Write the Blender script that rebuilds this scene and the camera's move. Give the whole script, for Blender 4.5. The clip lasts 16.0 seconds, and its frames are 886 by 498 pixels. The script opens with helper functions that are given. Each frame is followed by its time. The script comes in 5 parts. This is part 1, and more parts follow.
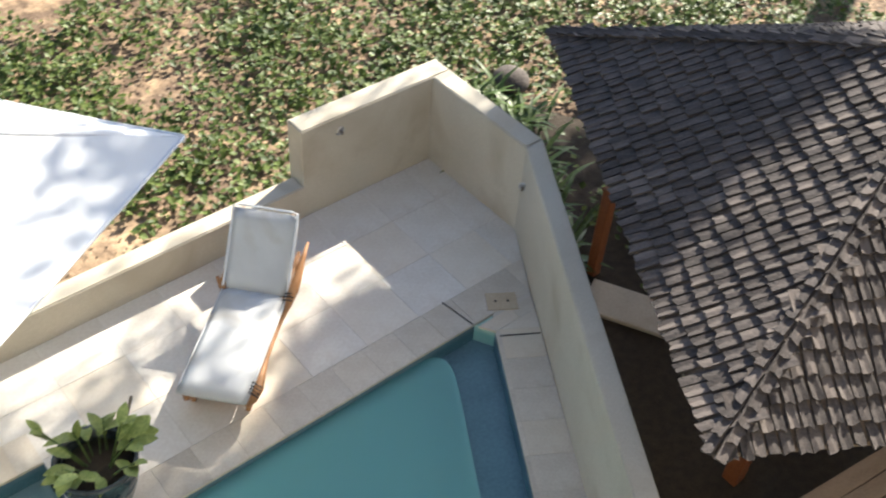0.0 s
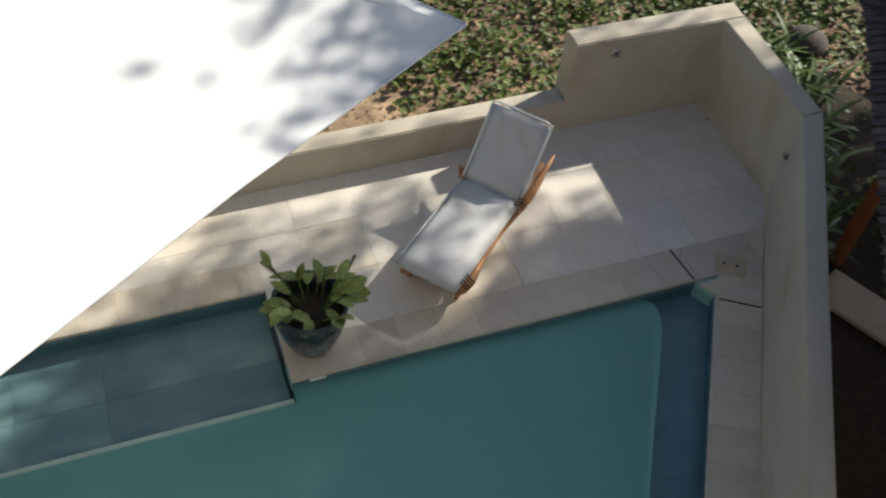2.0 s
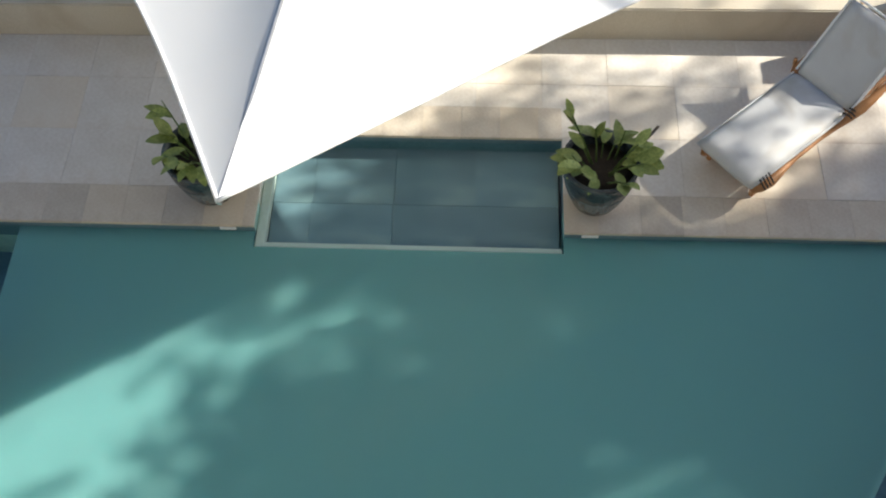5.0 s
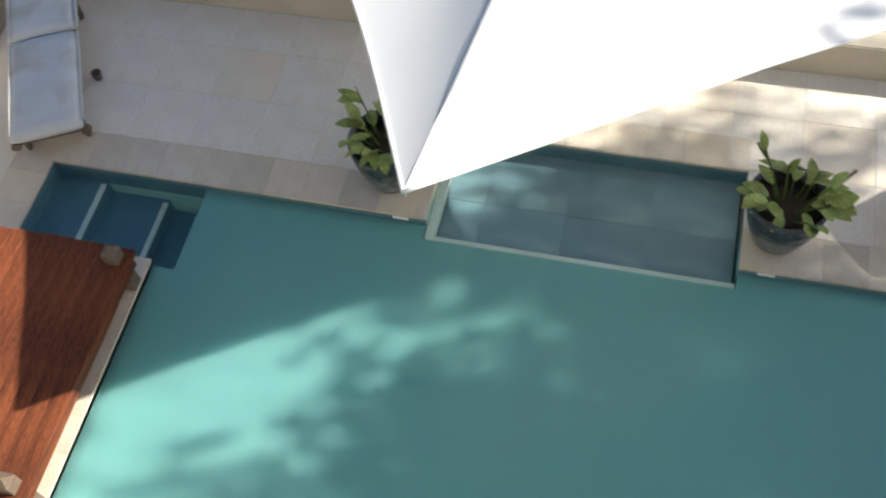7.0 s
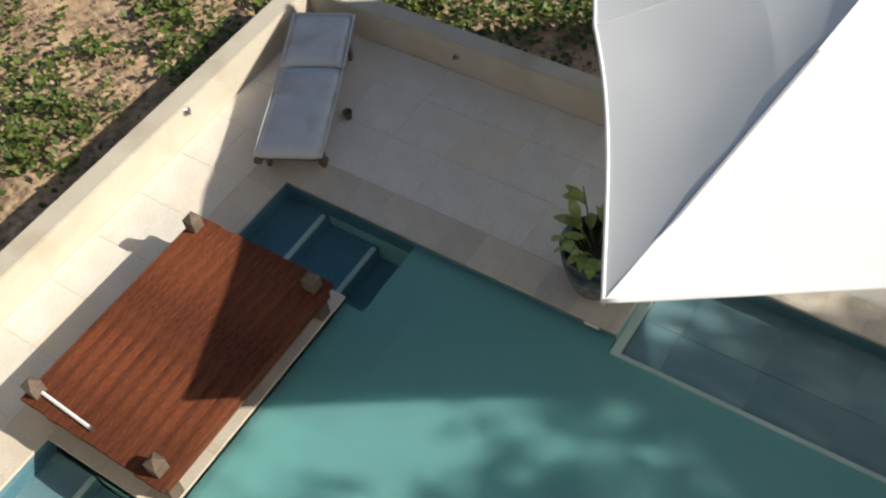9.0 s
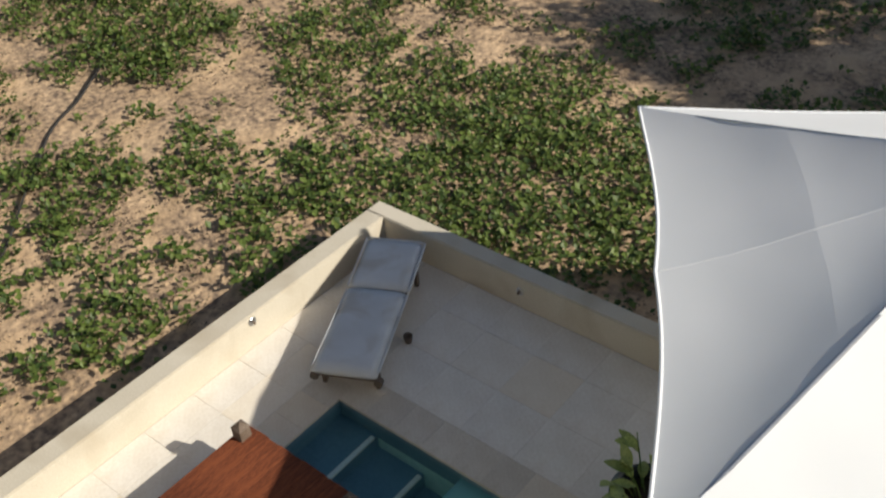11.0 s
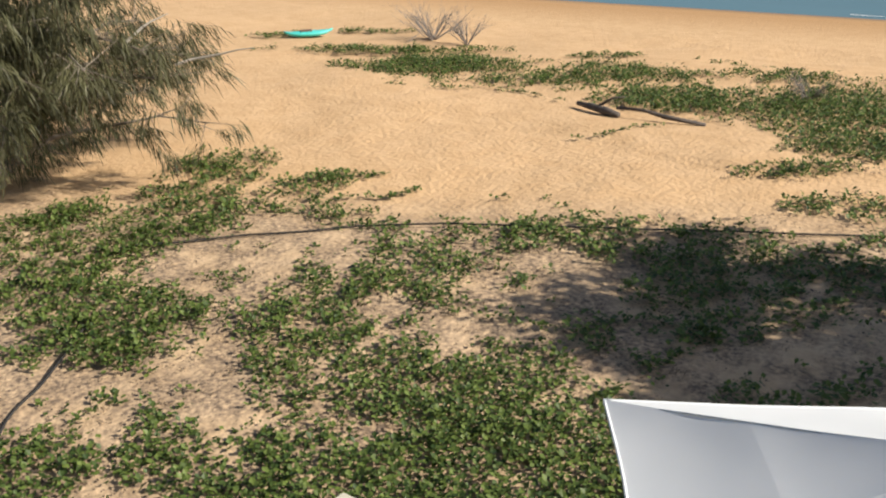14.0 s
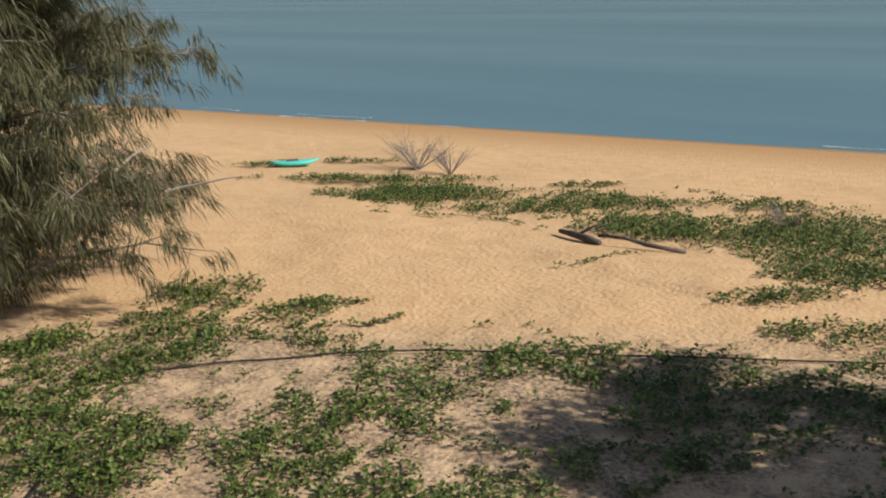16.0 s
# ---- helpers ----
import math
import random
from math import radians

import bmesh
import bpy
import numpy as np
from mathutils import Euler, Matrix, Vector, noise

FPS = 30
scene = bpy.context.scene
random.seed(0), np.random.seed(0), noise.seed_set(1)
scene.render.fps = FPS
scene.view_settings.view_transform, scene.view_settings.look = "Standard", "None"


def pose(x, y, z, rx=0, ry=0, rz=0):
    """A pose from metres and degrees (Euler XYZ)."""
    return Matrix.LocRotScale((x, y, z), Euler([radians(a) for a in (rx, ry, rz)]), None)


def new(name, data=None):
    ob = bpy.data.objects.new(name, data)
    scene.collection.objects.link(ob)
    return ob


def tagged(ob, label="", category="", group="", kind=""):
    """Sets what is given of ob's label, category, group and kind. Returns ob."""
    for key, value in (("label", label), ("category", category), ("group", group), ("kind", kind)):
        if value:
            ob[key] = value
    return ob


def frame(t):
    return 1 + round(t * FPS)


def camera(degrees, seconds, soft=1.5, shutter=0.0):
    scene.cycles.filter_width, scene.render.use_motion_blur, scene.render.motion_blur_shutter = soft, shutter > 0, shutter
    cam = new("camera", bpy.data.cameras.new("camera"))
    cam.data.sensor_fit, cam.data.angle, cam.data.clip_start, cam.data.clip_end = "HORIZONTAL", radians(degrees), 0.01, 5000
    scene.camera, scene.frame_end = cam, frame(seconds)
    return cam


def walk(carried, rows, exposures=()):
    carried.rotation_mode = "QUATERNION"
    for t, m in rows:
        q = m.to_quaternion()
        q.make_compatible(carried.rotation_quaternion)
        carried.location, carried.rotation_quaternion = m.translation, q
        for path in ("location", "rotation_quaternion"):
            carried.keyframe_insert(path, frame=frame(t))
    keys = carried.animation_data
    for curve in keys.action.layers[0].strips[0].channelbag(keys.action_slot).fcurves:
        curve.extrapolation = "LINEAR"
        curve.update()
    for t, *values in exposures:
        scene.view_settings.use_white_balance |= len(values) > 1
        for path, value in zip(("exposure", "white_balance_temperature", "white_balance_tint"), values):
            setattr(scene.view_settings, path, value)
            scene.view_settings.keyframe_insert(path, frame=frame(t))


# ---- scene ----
# camera and its walk: held at a balcony, turned from the hut over the pool to the sea
cam = camera(47.42, 16.0, soft=2.0, shutter=0.4)
PATH = [
    (0, pose(0.046, -0.026, 7.114, 45.687, -3.239, -39.444)),
    (0.5, pose(0.024, -0.005, 7.153, 44.003, -3.542, -34.012)),
    (1, pose(0.064, -0.050, 7.149, 42.669, -3.736, -29.295)),
    (1.5, pose(0.050, 0.006, 7.183, 40.808, -4.314, -23.854)),
    (2, pose(0.036, -0.033, 7.154, 39.522, -4.031, -19.270)),
    (2.5, pose(0.067, 0.003, 7.181, 37.295, -3.571, -12.923)),
    (3, pose(0.041, 0.048, 7.181, 35.443, -2.939, -8.294)),
    (3.5, pose(0.181, -0.015, 7.181, 33.956, -1.804, -2.727)),
    (6, pose(0.036, -0.016, 7.248, 29.466, 2.443, 5.146)),
    (6.5, pose(0.027, -0.038, 7.216, 30.342, 3.374, 9.017)),
    (7, pose(-0.071, 0.004, 7.217, 31.085, 4.385, 13.157)),
    (7.5, pose(-0.113, -0.009, 7.212, 32.427, 3.488, 19.331)),
    (8, pose(-0.132, 0.017, 7.232, 33.378, 3.169, 24.755)),
    (8.5, pose(-0.126, 0.016, 7.215, 35.209, 3.862, 29.090)),
    (11, pose(-0.006, 0.056, 7.158, 51.429, 3.309, 39.033)),
    (11.5, pose(-0.024, 0.033, 7.162, 55.063, 3.042, 39.004)),
    (12, pose(-0.023, 0.048, 7.172, 57.948, 2.699, 38.669)),
    (12.5, pose(-0.010, 0.030, 7.196, 61.155, 2.496, 38.342)),
    (13, pose(-0.021, 0.014, 7.212, 63.753, 2.121, 38.027)),
    (13.5, pose(-0.008, -0.004, 7.232, 65.822, 2.079, 37.684)),
    (14, pose(-0.019, -0.001, 7.243, 67.458, 1.758, 37.482)),
    (14.5, pose(-0.034, -0.013, 7.266, 69.252, 1.520, 37.115)),
    (15, pose(-0.019, -0.012, 7.272, 71.125, 1.375, 37.108)),
    (15.5, pose(0.019, -0.026, 7.247, 73.310, 1.129, 36.945)),
    (16, pose(0.027, -0.037, 7.253, 74.631, 1.461, 36.637)),
]

EXPOSURES = [(0, 1.6), (1.0, 0.88), (2.0, 0.42), (2.5, 0.12), (3.5, 0.22), (6, 1.2), (7, 1.08), (8.5, 0.42), (11, 0.15), (12.5, 0.52), (15, 0.36), (16, 0.2)]
walk(cam, PATH, EXPOSURES)

# daylight: low sun over the sea side, clear sky
SUN_DIR = Vector((-1.40, -0.50, -1.0)).normalized()
SUN_EL = math.asin(-SUN_DIR.z)
world = bpy.data.worlds.new("sky")
scene.world = world
world.use_nodes = True
wn = world.node_tree
sky = wn.nodes.new("ShaderNodeTexSky")
sky.sky_type = "NISHITA"
sky.sun_disc = False
sky.sun_elevation = SUN_EL
sky.sun_rotation = math.atan2(-SUN_DIR.x, -SUN_DIR.y)
wn.links.new(sky.outputs[0], wn.nodes["Background"].inputs[0])
wn.nodes["Background"].inputs[1].default_value = 0.068
sun = new("sun", bpy.data.lights.new("sun", "SUN"))
sun.data.energy = 5.0
sun.data.angle = radians(0.53)
sun.data.color = (1.0, 0.93, 0.80)
sun.rotation_euler = SUN_DIR.to_track_quat("-Z", "Y").to_euler()

rng = random.Random(4)


# ---------- materials ----------
def material(name, base, var, rough=0.7, scale=3.0, fine=40.0, bump=0.3, metal=0.0, rnd=0.0, dist=0.01, spec=0.4, stain_or_dapple=None, stain_or_dapple_scale=1.2, stretch=None, odd=None):
    """Two scales of colour variation, grain bump, optional stains (painted dapples on the shelf) and a shift for each
    piece.
    """
    m = bpy.data.materials.new(name)
    m.use_nodes = True
    nt = m.node_tree
    N, L = nt.nodes, nt.links
    b = N["Principled BSDF"]
    tc = N.new("ShaderNodeTexCoord")
    n1 = N.new("ShaderNodeTexNoise")
    n1.inputs["Scale"].default_value, n1.inputs["Detail"].default_value = scale, 5
    n2 = N.new("ShaderNodeTexNoise")
    n2.inputs["Scale"].default_value, n2.inputs["Detail"].default_value = fine, 4
    where = tc.outputs["Object"]
    if stretch:                           # grain along the longest side
        mp = N.new("ShaderNodeMapping")
        mp.inputs["Scale"].default_value = stretch
        L.new(where, mp.inputs[0])
        where = mp.outputs[0]
    L.new(where, n1.inputs["Vector"])
    L.new(where, n2.inputs["Vector"])
    mx = N.new("ShaderNodeMix")
    mx.data_type = "RGBA"
    mx.inputs[6].default_value, mx.inputs[7].default_value = (*base, 1), (*var, 1)
    ad = N.new("ShaderNodeMath")
    ad.operation = "ADD"
    L.new(n1.outputs["Fac"], ad.inputs[0])
    L.new(n2.outputs["Fac"], ad.inputs[1])
    mr = N.new("ShaderNodeMapRange")
    mr.inputs[1].default_value, mr.inputs[2].default_value = 0.75, 1.25
    L.new(ad.outputs[0], mr.inputs[0])
    L.new(mr.outputs[0], mx.inputs[0])
    col = mx.outputs[2]
    if stain_or_dapple:
        n3 = N.new("ShaderNodeTexNoise")
        n3.inputs["Scale"].default_value, n3.inputs["Detail"].default_value, n3.inputs["Distortion"].default_value = stain_or_dapple_scale, 7, 0.6
        L.new(where, n3.inputs["Vector"])
        r3 = N.new("ShaderNodeMapRange")
        r3.inputs[1].default_value, r3.inputs[2].default_value = 0.52, 0.72
        L.new(n3.outputs["Fac"], r3.inputs[0])
        m3 = N.new("ShaderNodeMix")
        m3.data_type = "RGBA"
        m3.inputs[7].default_value = (*stain_or_dapple, 1)
        L.new(r3.outputs[0], m3.inputs[0])
        L.new(col, m3.inputs[6])
        col = m3.outputs[2]
    if rnd:
        oi = N.new("ShaderNodeObjectInfo")
        hv = N.new("ShaderNodeHueSaturation")
        r2 = N.new("ShaderNodeMapRange")
        r2.inputs[3].default_value, r2.inputs[4].default_value = 1 - rnd, 1 + rnd
        L.new(oi.outputs["Random"], r2.inputs[0])
        L.new(r2.outputs[0], hv.inputs["Value"])
        L.new(col, hv.inputs["Color"])
        col = hv.outputs[0]
        if odd:                           # now and then a piece of another batch
            ro = N.new("ShaderNodeMapRange")
            ro.inputs[1].default_value, ro.inputs[2].default_value, ro.inputs[4].default_value = 0.72, 0.95, 0.45
            L.new(oi.outputs["Random"], ro.inputs[0])
            mo = N.new("ShaderNodeMix")
            mo.data_type = "RGBA"
            mo.inputs[7].default_value = (*odd, 1)
            L.new(ro.outputs[0], mo.inputs[0])
            L.new(col, mo.inputs[6])
            col = mo.outputs[2]
    L.new(col, b.inputs["Base Color"])
    b.inputs["Roughness"].default_value = rough
    b.inputs["Metallic"].default_value = metal
    b.inputs["Specular IOR Level"].default_value = spec
    if bump:
        bp = N.new("ShaderNodeBump")
        bp.inputs["Strength"].default_value, bp.inputs["Distance"].default_value = bump, dist
        L.new(ad.outputs[0], bp.inputs["Height"])
        L.new(bp.outputs[0], b.inputs["Normal"])
    return m


RENDER_WALL = material("cream_render", (0.50, 0.45, 0.36), (0.58, 0.53, 0.44), 0.85, 1.5, 60, 0.25, stain_or_dapple=(0.44, 0.38, 0.29))
TILE = material("sandstone_tile", (0.66, 0.61, 0.54), (0.76, 0.72, 0.66), 0.6, 2.5, 30, 0.1, rnd=0.06, stain_or_dapple=(0.62, 0.53, 0.42), stain_or_dapple_scale=0.8, odd=(0.68, 0.57, 0.41))
COPING = material("sandstone_coping", (0.56, 0.49, 0.40), (0.66, 0.60, 0.51), 0.65, 3, 40, 0.15, rnd=0.13, stain_or_dapple=(0.45, 0.36, 0.25), odd=(0.60, 0.50, 0.36))
LID = material("tan_plastic_lid", (0.46, 0.36, 0.24), (0.54, 0.44, 0.31), 0.6, 6, 50, 0.1)
MORTAR = material("mortar", (0.60, 0.55, 0.48), (0.54, 0.49, 0.42), 0.9)
POOL_SHELL = material("teal_pool_plaster", (0.34, 0.55, 0.51), (0.46, 0.66, 0.61), 0.6, 0.7, 12, 0.05, stain_or_dapple=(0.26, 0.49, 0.44), stain_or_dapple_scale=0.6)
BLUE_TILE = material("dark_blue_pool_tile", (0.095, 0.18, 0.225), (0.13, 0.235, 0.285), 0.3, 3, 30, 0.1)
# the pale stretched streaks paint sun dapples into the shelf colour
SHELF_TILE = material("grey_blue_shelf_tile", (0.155, 0.225, 0.265), (0.23, 0.31, 0.35), 0.4, 1.5, 30, 0.1, rnd=0.10, stain_or_dapple=(0.30, 0.38, 0.39), stain_or_dapple_scale=1.1, stretch=(0.8, 2.6, 1))
NOSING = material("pale_step_nosing", (0.70, 0.69, 0.60), (0.80, 0.78, 0.70), 0.5)
CANVAS = material("white_canvas", (0.80, 0.82, 0.84), (0.84, 0.85, 0.86), 0.8, 1.2, 200, 0.08)
TEAK = material("orange_teak", (0.32, 0.15, 0.06), (0.42, 0.21, 0.09), 0.55, 4, 60, 0.3)
DARKWOOD = material("red_brown_timber", (0.060, 0.018, 0.010), (0.22, 0.066, 0.027), 0.68, 3, 40, 0.4, rnd=0.10, spec=0.2, stain_or_dapple=(0.036, 0.013, 0.009), stretch=(4, 0.45, 4), stain_or_dapple_scale=1.5)
GREYWOOD = material("weathered_dark_timber", (0.10, 0.07, 0.05), (0.17, 0.13, 0.10), 0.8, 5, 60, 0.4)
CUSHION = material("pale_grey_cushion", (0.54, 0.55, 0.56), (0.64, 0.65, 0.66), 0.9, 3, 250, 0.15, stain_or_dapple=(0.48, 0.46, 0.43), stain_or_dapple_scale=2.2)
GLAZE = material("dark_glazed_ceramic", (0.018, 0.022, 0.026), (0.05, 0.06, 0.066), 0.2, 4, 25, 0.15, spec=0.6, stain_or_dapple=(0.16, 0.19, 0.20), stain_or_dapple_scale=3.2)
GLAZE_RUN = material("grey_blue_run_glaze", (0.06, 0.075, 0.08), (0.17, 0.20, 0.21), 0.22, 5, 22, 0.15, spec=0.6, stain_or_dapple=(0.03, 0.03, 0.035), stain_or_dapple_scale=3.5, stretch=(2.5, 2.5, 0.8))
# soil in the pots; its near-black also stands for shade beside the hut
SOIL_AND_SHADE = material("dark_soil_and_shade", (0.03, 0.022, 0.016), (0.06, 0.045, 0.03), 0.95, 12, 80, 0.8)
LEAF = material("pot_leaf", (0.13, 0.19, 0.045), (0.32, 0.37, 0.11), 0.45, 6, 40, 0.1, rnd=0.2)
STRAP = material("strap_leaf", (0.045, 0.085, 0.018), (0.12, 0.18, 0.045), 0.45, 6, 40, 0.1, rnd=0.2)
BENCHWOOD = material("pale_brown_timber", (0.26, 0.19, 0.145), (0.36, 0.27, 0.21), 0.7, 3, 40, 0.4, stretch=(0.7, 4, 4))
SHINGLE = material("weathered_timber_shingle", (0.045, 0.039, 0.038), (0.112, 0.092, 0.085), 0.85, 6, 60, 0.5, rnd=0.30, odd=(0.21, 0.175, 0.155))
STEEL = material("steel", (0.6, 0.6, 0.6), (0.5, 0.5, 0.5), 0.3, metal=1.0, bump=0)
BARK = material("grey_bark", (0.16, 0.13, 0.10), (0.28, 0.24, 0.20), 0.9, 4, 40, 0.8)
DEADWOOD = material("bleached_dead_wood", (0.42, 0.38, 0.33), (0.55, 0.5, 0.45), 0.85, 5, 50, 0.5)
DEADTWIG = material("grey_dead_twigs", (0.19, 0.165, 0.15), (0.30, 0.265, 0.24), 0.85, 5, 50, 0.4)
DRIFT = material("dark_driftwood", (0.065, 0.055, 0.05), (0.15, 0.125, 0.11), 0.9, 5, 40, 0.6)
RUBBER = material("black_hose", (0.018, 0.017, 0.016), (0.04, 0.036, 0.033), 0.75)
TURQUOISE = material("turquoise_hull", (0.06, 0.50, 0.46), (0.10, 0.58, 0.54), 0.35, bump=0)
TERRACOTTA = material("red_brown_post", (0.20, 0.065, 0.028), (0.28, 0.10, 0.04), 0.7, 4, 40, 0.3)


def foliage_material(name, a, b, trans=0.25):
    m = bpy.data.materials.new(name)
    m.use_nodes = True
    N, L = m.node_tree.nodes, m.node_tree.links
    p = N["Principled BSDF"]
    g = N.new("ShaderNodeNewGeometry")
    cr = N.new("ShaderNodeValToRGB")
    cr.color_ramp.elements[0].color, cr.color_ramp.elements[1].color = (*a, 1), (*b, 1)
    L.new(g.outputs["Random Per Island"], cr.inputs[0])
    L.new(cr.outputs[0], p.inputs["Base Color"])
    p.inputs["Roughness"].default_value = 0.5
    p.inputs["Specular IOR Level"].default_value = 0.3
    tl = N.new("ShaderNodeBsdfTranslucent")
    L.new(cr.outputs[0], tl.inputs[0])
    ms = N.new("ShaderNodeMixShader")
    ms.inputs[0].default_value = trans
    L.new(p.outputs[0], ms.inputs[1])
    L.new(tl.outputs[0], ms.inputs[2])
    L.new(ms.outputs[0], N["Material Output"].inputs[0])
    return m


CREEPER = foliage_material("creeper_leaf", (0.038, 0.068, 0.018), (0.150, 0.200, 0.046))
DRY = foliage_material("dry_litter", (0.11, 0.08, 0.055), (0.28, 0.20, 0.125), 0.1)
NEEDLE = foliage_material("grey_green_needles", (0.040, 0.043, 0.020), (0.145, 0.140, 0.068))
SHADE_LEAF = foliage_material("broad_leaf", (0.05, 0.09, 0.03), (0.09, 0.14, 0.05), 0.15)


def water_material(name, tint, rough, bump_scale, bump_strength, deep=None, murk=None, sheen=1.0):
    m = bpy.data.materials.new(name)
    m.use_nodes = True
    N, L = m.node_tree.nodes, m.node_tree.links
    out = N["Material Output"]
    fr = N.new("ShaderNodeLayerWeight")
    fr.inputs["Blend"].default_value = 0.5
    gl = N.new("ShaderNodeBsdfGlossy")
    gl.inputs["Roughness"].default_value = rough
    tc = N.new("ShaderNodeTexCoord")
    nz = N.new("ShaderNodeTexNoise")
    nz.inputs["Scale"].default_value, nz.inputs["Detail"].default_value = bump_scale, 4
    bp = N.new("ShaderNodeBump")
    bp.inputs["Strength"].default_value, bp.inputs["Distance"].default_value = bump_strength, 0.05
    L.new(tc.outputs["Object"], nz.inputs["Vector"])
    L.new(nz.outputs["Fac"], bp.inputs["Height"])
    L.new(bp.outputs[0], gl.inputs["Normal"])
    L.new(bp.outputs[0], fr.inputs["Normal"])
    if deep:
        un = N.new("ShaderNodeBsdfDiffuse")
        n2 = N.new("ShaderNodeTexNoise")
        n2.inputs["Scale"].default_value, n2.inputs["Detail"].default_value = 0.02, 6
        mp = N.new("ShaderNodeMapping")
        mp.inputs["Scale"].default_value = (0.35, 2.0, 1)
        L.new(tc.outputs["Object"], mp.inputs[0])
        L.new(mp.outputs[0], n2.inputs["Vector"])
        cr = N.new("ShaderNodeValToRGB")
        cr.color_ramp.elements[0].position, cr.color_ramp.elements[1].position = 0.35, 0.65
        cr.color_ramp.elements[0].color, cr.color_ramp.elements[1].color = (*deep, 1), (*tint, 1)
        L.new(n2.outputs["Fac"], cr.inputs[0])
        L.new(cr.outputs[0], un.inputs[0])
    else:
        un = N.new("ShaderNodeBsdfTransparent")
        un.inputs[0].default_value = (*tint, 1)
        if murk:                              # fine particles in the deeper water
            df = N.new("ShaderNodeSubsurfaceScattering")
            df.falloff = "BURLEY"
            df.inputs["Color"].default_value = (*murk, 1)
            df.inputs["Scale"].default_value = 0.28
            df.inputs["Radius"].default_value = (0.7, 1.0, 1.0)
            mk = N.new("ShaderNodeMixShader")
            mk.inputs[0].default_value = 0.72
            L.new(un.outputs[0], mk.inputs[1])
            L.new(df.outputs[0], mk.inputs[2])
            un = mk
    ms = N.new("ShaderNodeMixShader")
    pw = N.new("ShaderNodeMath")
    pw.operation = "POWER"
    pw.inputs[1].default_value = 5.0
    L.new(fr.outputs["Facing"], pw.inputs[0])
    sh = N.new("ShaderNodeMath")          # broken ripples mirror less than a flat sheet
    sh.operation = "MULTIPLY_ADD"
    sh.inputs[1].default_value, sh.inputs[2].default_value = 0.98 * sheen, 0.02 * sheen
    L.new(pw.outputs[0], sh.inputs[0])
    L.new(sh.outputs[0], ms.inputs[0])
    L.new(un.outputs[0], ms.inputs[1])
    L.new(gl.outputs[0], ms.inputs[2])
    L.new(ms.outputs[0], out.inputs[0])
    return m


def sheer(m, amount):
    """Cloth through which some sunlight passes."""
    N, L = m.node_tree.nodes, m.node_tree.links
    b = N["Principled BSDF"]
    tl = N.new("ShaderNodeBsdfTranslucent")
    tl.inputs[0].default_value = (0.80, 0.84, 0.88, 1)
    ms = N.new("ShaderNodeMixShader")
    ms.inputs[0].default_value = amount
    L.new(b.outputs[0], ms.inputs[1])
    L.new(tl.outputs[0], ms.inputs[2])
    L.new(ms.outputs[0], N["Material Output"].inputs[0])


SAIL = material("sheer_white_canvas", (0.86, 0.88, 0.90), (0.89, 0.90, 0.92), 0.8, 1.2, 200, 0.08)
sheer(SAIL, 0.16)

POOL_WATER = water_material("pool_water", (0.82, 0.94, 0.95), 0.02, 1.5, 0.05)
POOL_DEEP = water_material("deep_pool_water", (0.62, 0.88, 0.90), 0.02, 1.5, 0.05, murk=(0.18, 0.44, 0.435))
SEA_WATER = water_material("sea_water", (0.116, 0.205, 0.250), 0.2, 0.8, 0.5, deep=(0.088, 0.165, 0.210), sheen=0.45)


# ---------- mesh helpers ----------
def link(name, bm, mat, parent=None, label="", smooth=False):
    me = bpy.data.meshes.new(name)
    bm.normal_update()
    bm.to_mesh(me)
    bm.free()
    if smooth:
        me.polygons.foreach_set("use_smooth", [True] * len(me.polygons))
    if mat:
        me.materials.append(mat)
    ob = new(name, me)
    if parent:
        ob.parent = parent
    if label:
        ob["label"] = label
    return ob


part = link


def thing(name, at, label, category, rz=0.0, group="", kind=""):
    ob = new(name)
    ob.empty_display_size = 0.1
    ob.matrix_basis = pose(*at, 0, 0, rz)
    return tagged(ob, label, category, group, kind)


def add_box(bm, c, s, bevel=0.0, rot=None):
    r = bmesh.ops.create_cube(bm, size=1)
    vs = r["verts"]
    bmesh.ops.scale(bm, verts=vs, vec=s)
    if bevel:
        es = list({e for v in vs for e in v.link_edges})
        g = bmesh.ops.bevel(bm, geom=es, offset=bevel, segments=2, affect="EDGES", profile=0.5)
        vs = list({v for f in g["faces"] for v in f.verts} | {v for v in vs if v.is_valid})
    if rot:
        bmesh.ops.rotate(bm, verts=vs, cent=(0, 0, 0), matrix=Euler([radians(a) for a in rot]).to_matrix())
    bmesh.ops.translate(bm, verts=vs, vec=c)
    return vs


def box(c, s, bevel=0.0, rot=None):
    bm = bmesh.new()
    add_box(bm, c, s, bevel, rot)
    return bm


def prism(poly, z0, z1, bevel=0.0):
    """Upright prism over a plan polygon (anticlockwise)."""
    bm = bmesh.new()
    lo = [bm.verts.new((x, y, z0)) for x, y in poly]
    hi = [bm.verts.new((x, y, z1)) for x, y in poly]
    n = len(poly)
    bm.faces.new(hi)
    bm.faces.new(lo[::-1])
    for i in range(n):
        bm.faces.new((lo[i], lo[(i + 1) % n], hi[(i + 1) % n], hi[i]))
    if bevel:
        top = [e for e in bm.edges if all(v.co.z > z1 - 1e-6 for v in e.verts)]
        bmesh.ops.bevel(bm, geom=top, offset=bevel, segments=2, affect="EDGES")
    return bm


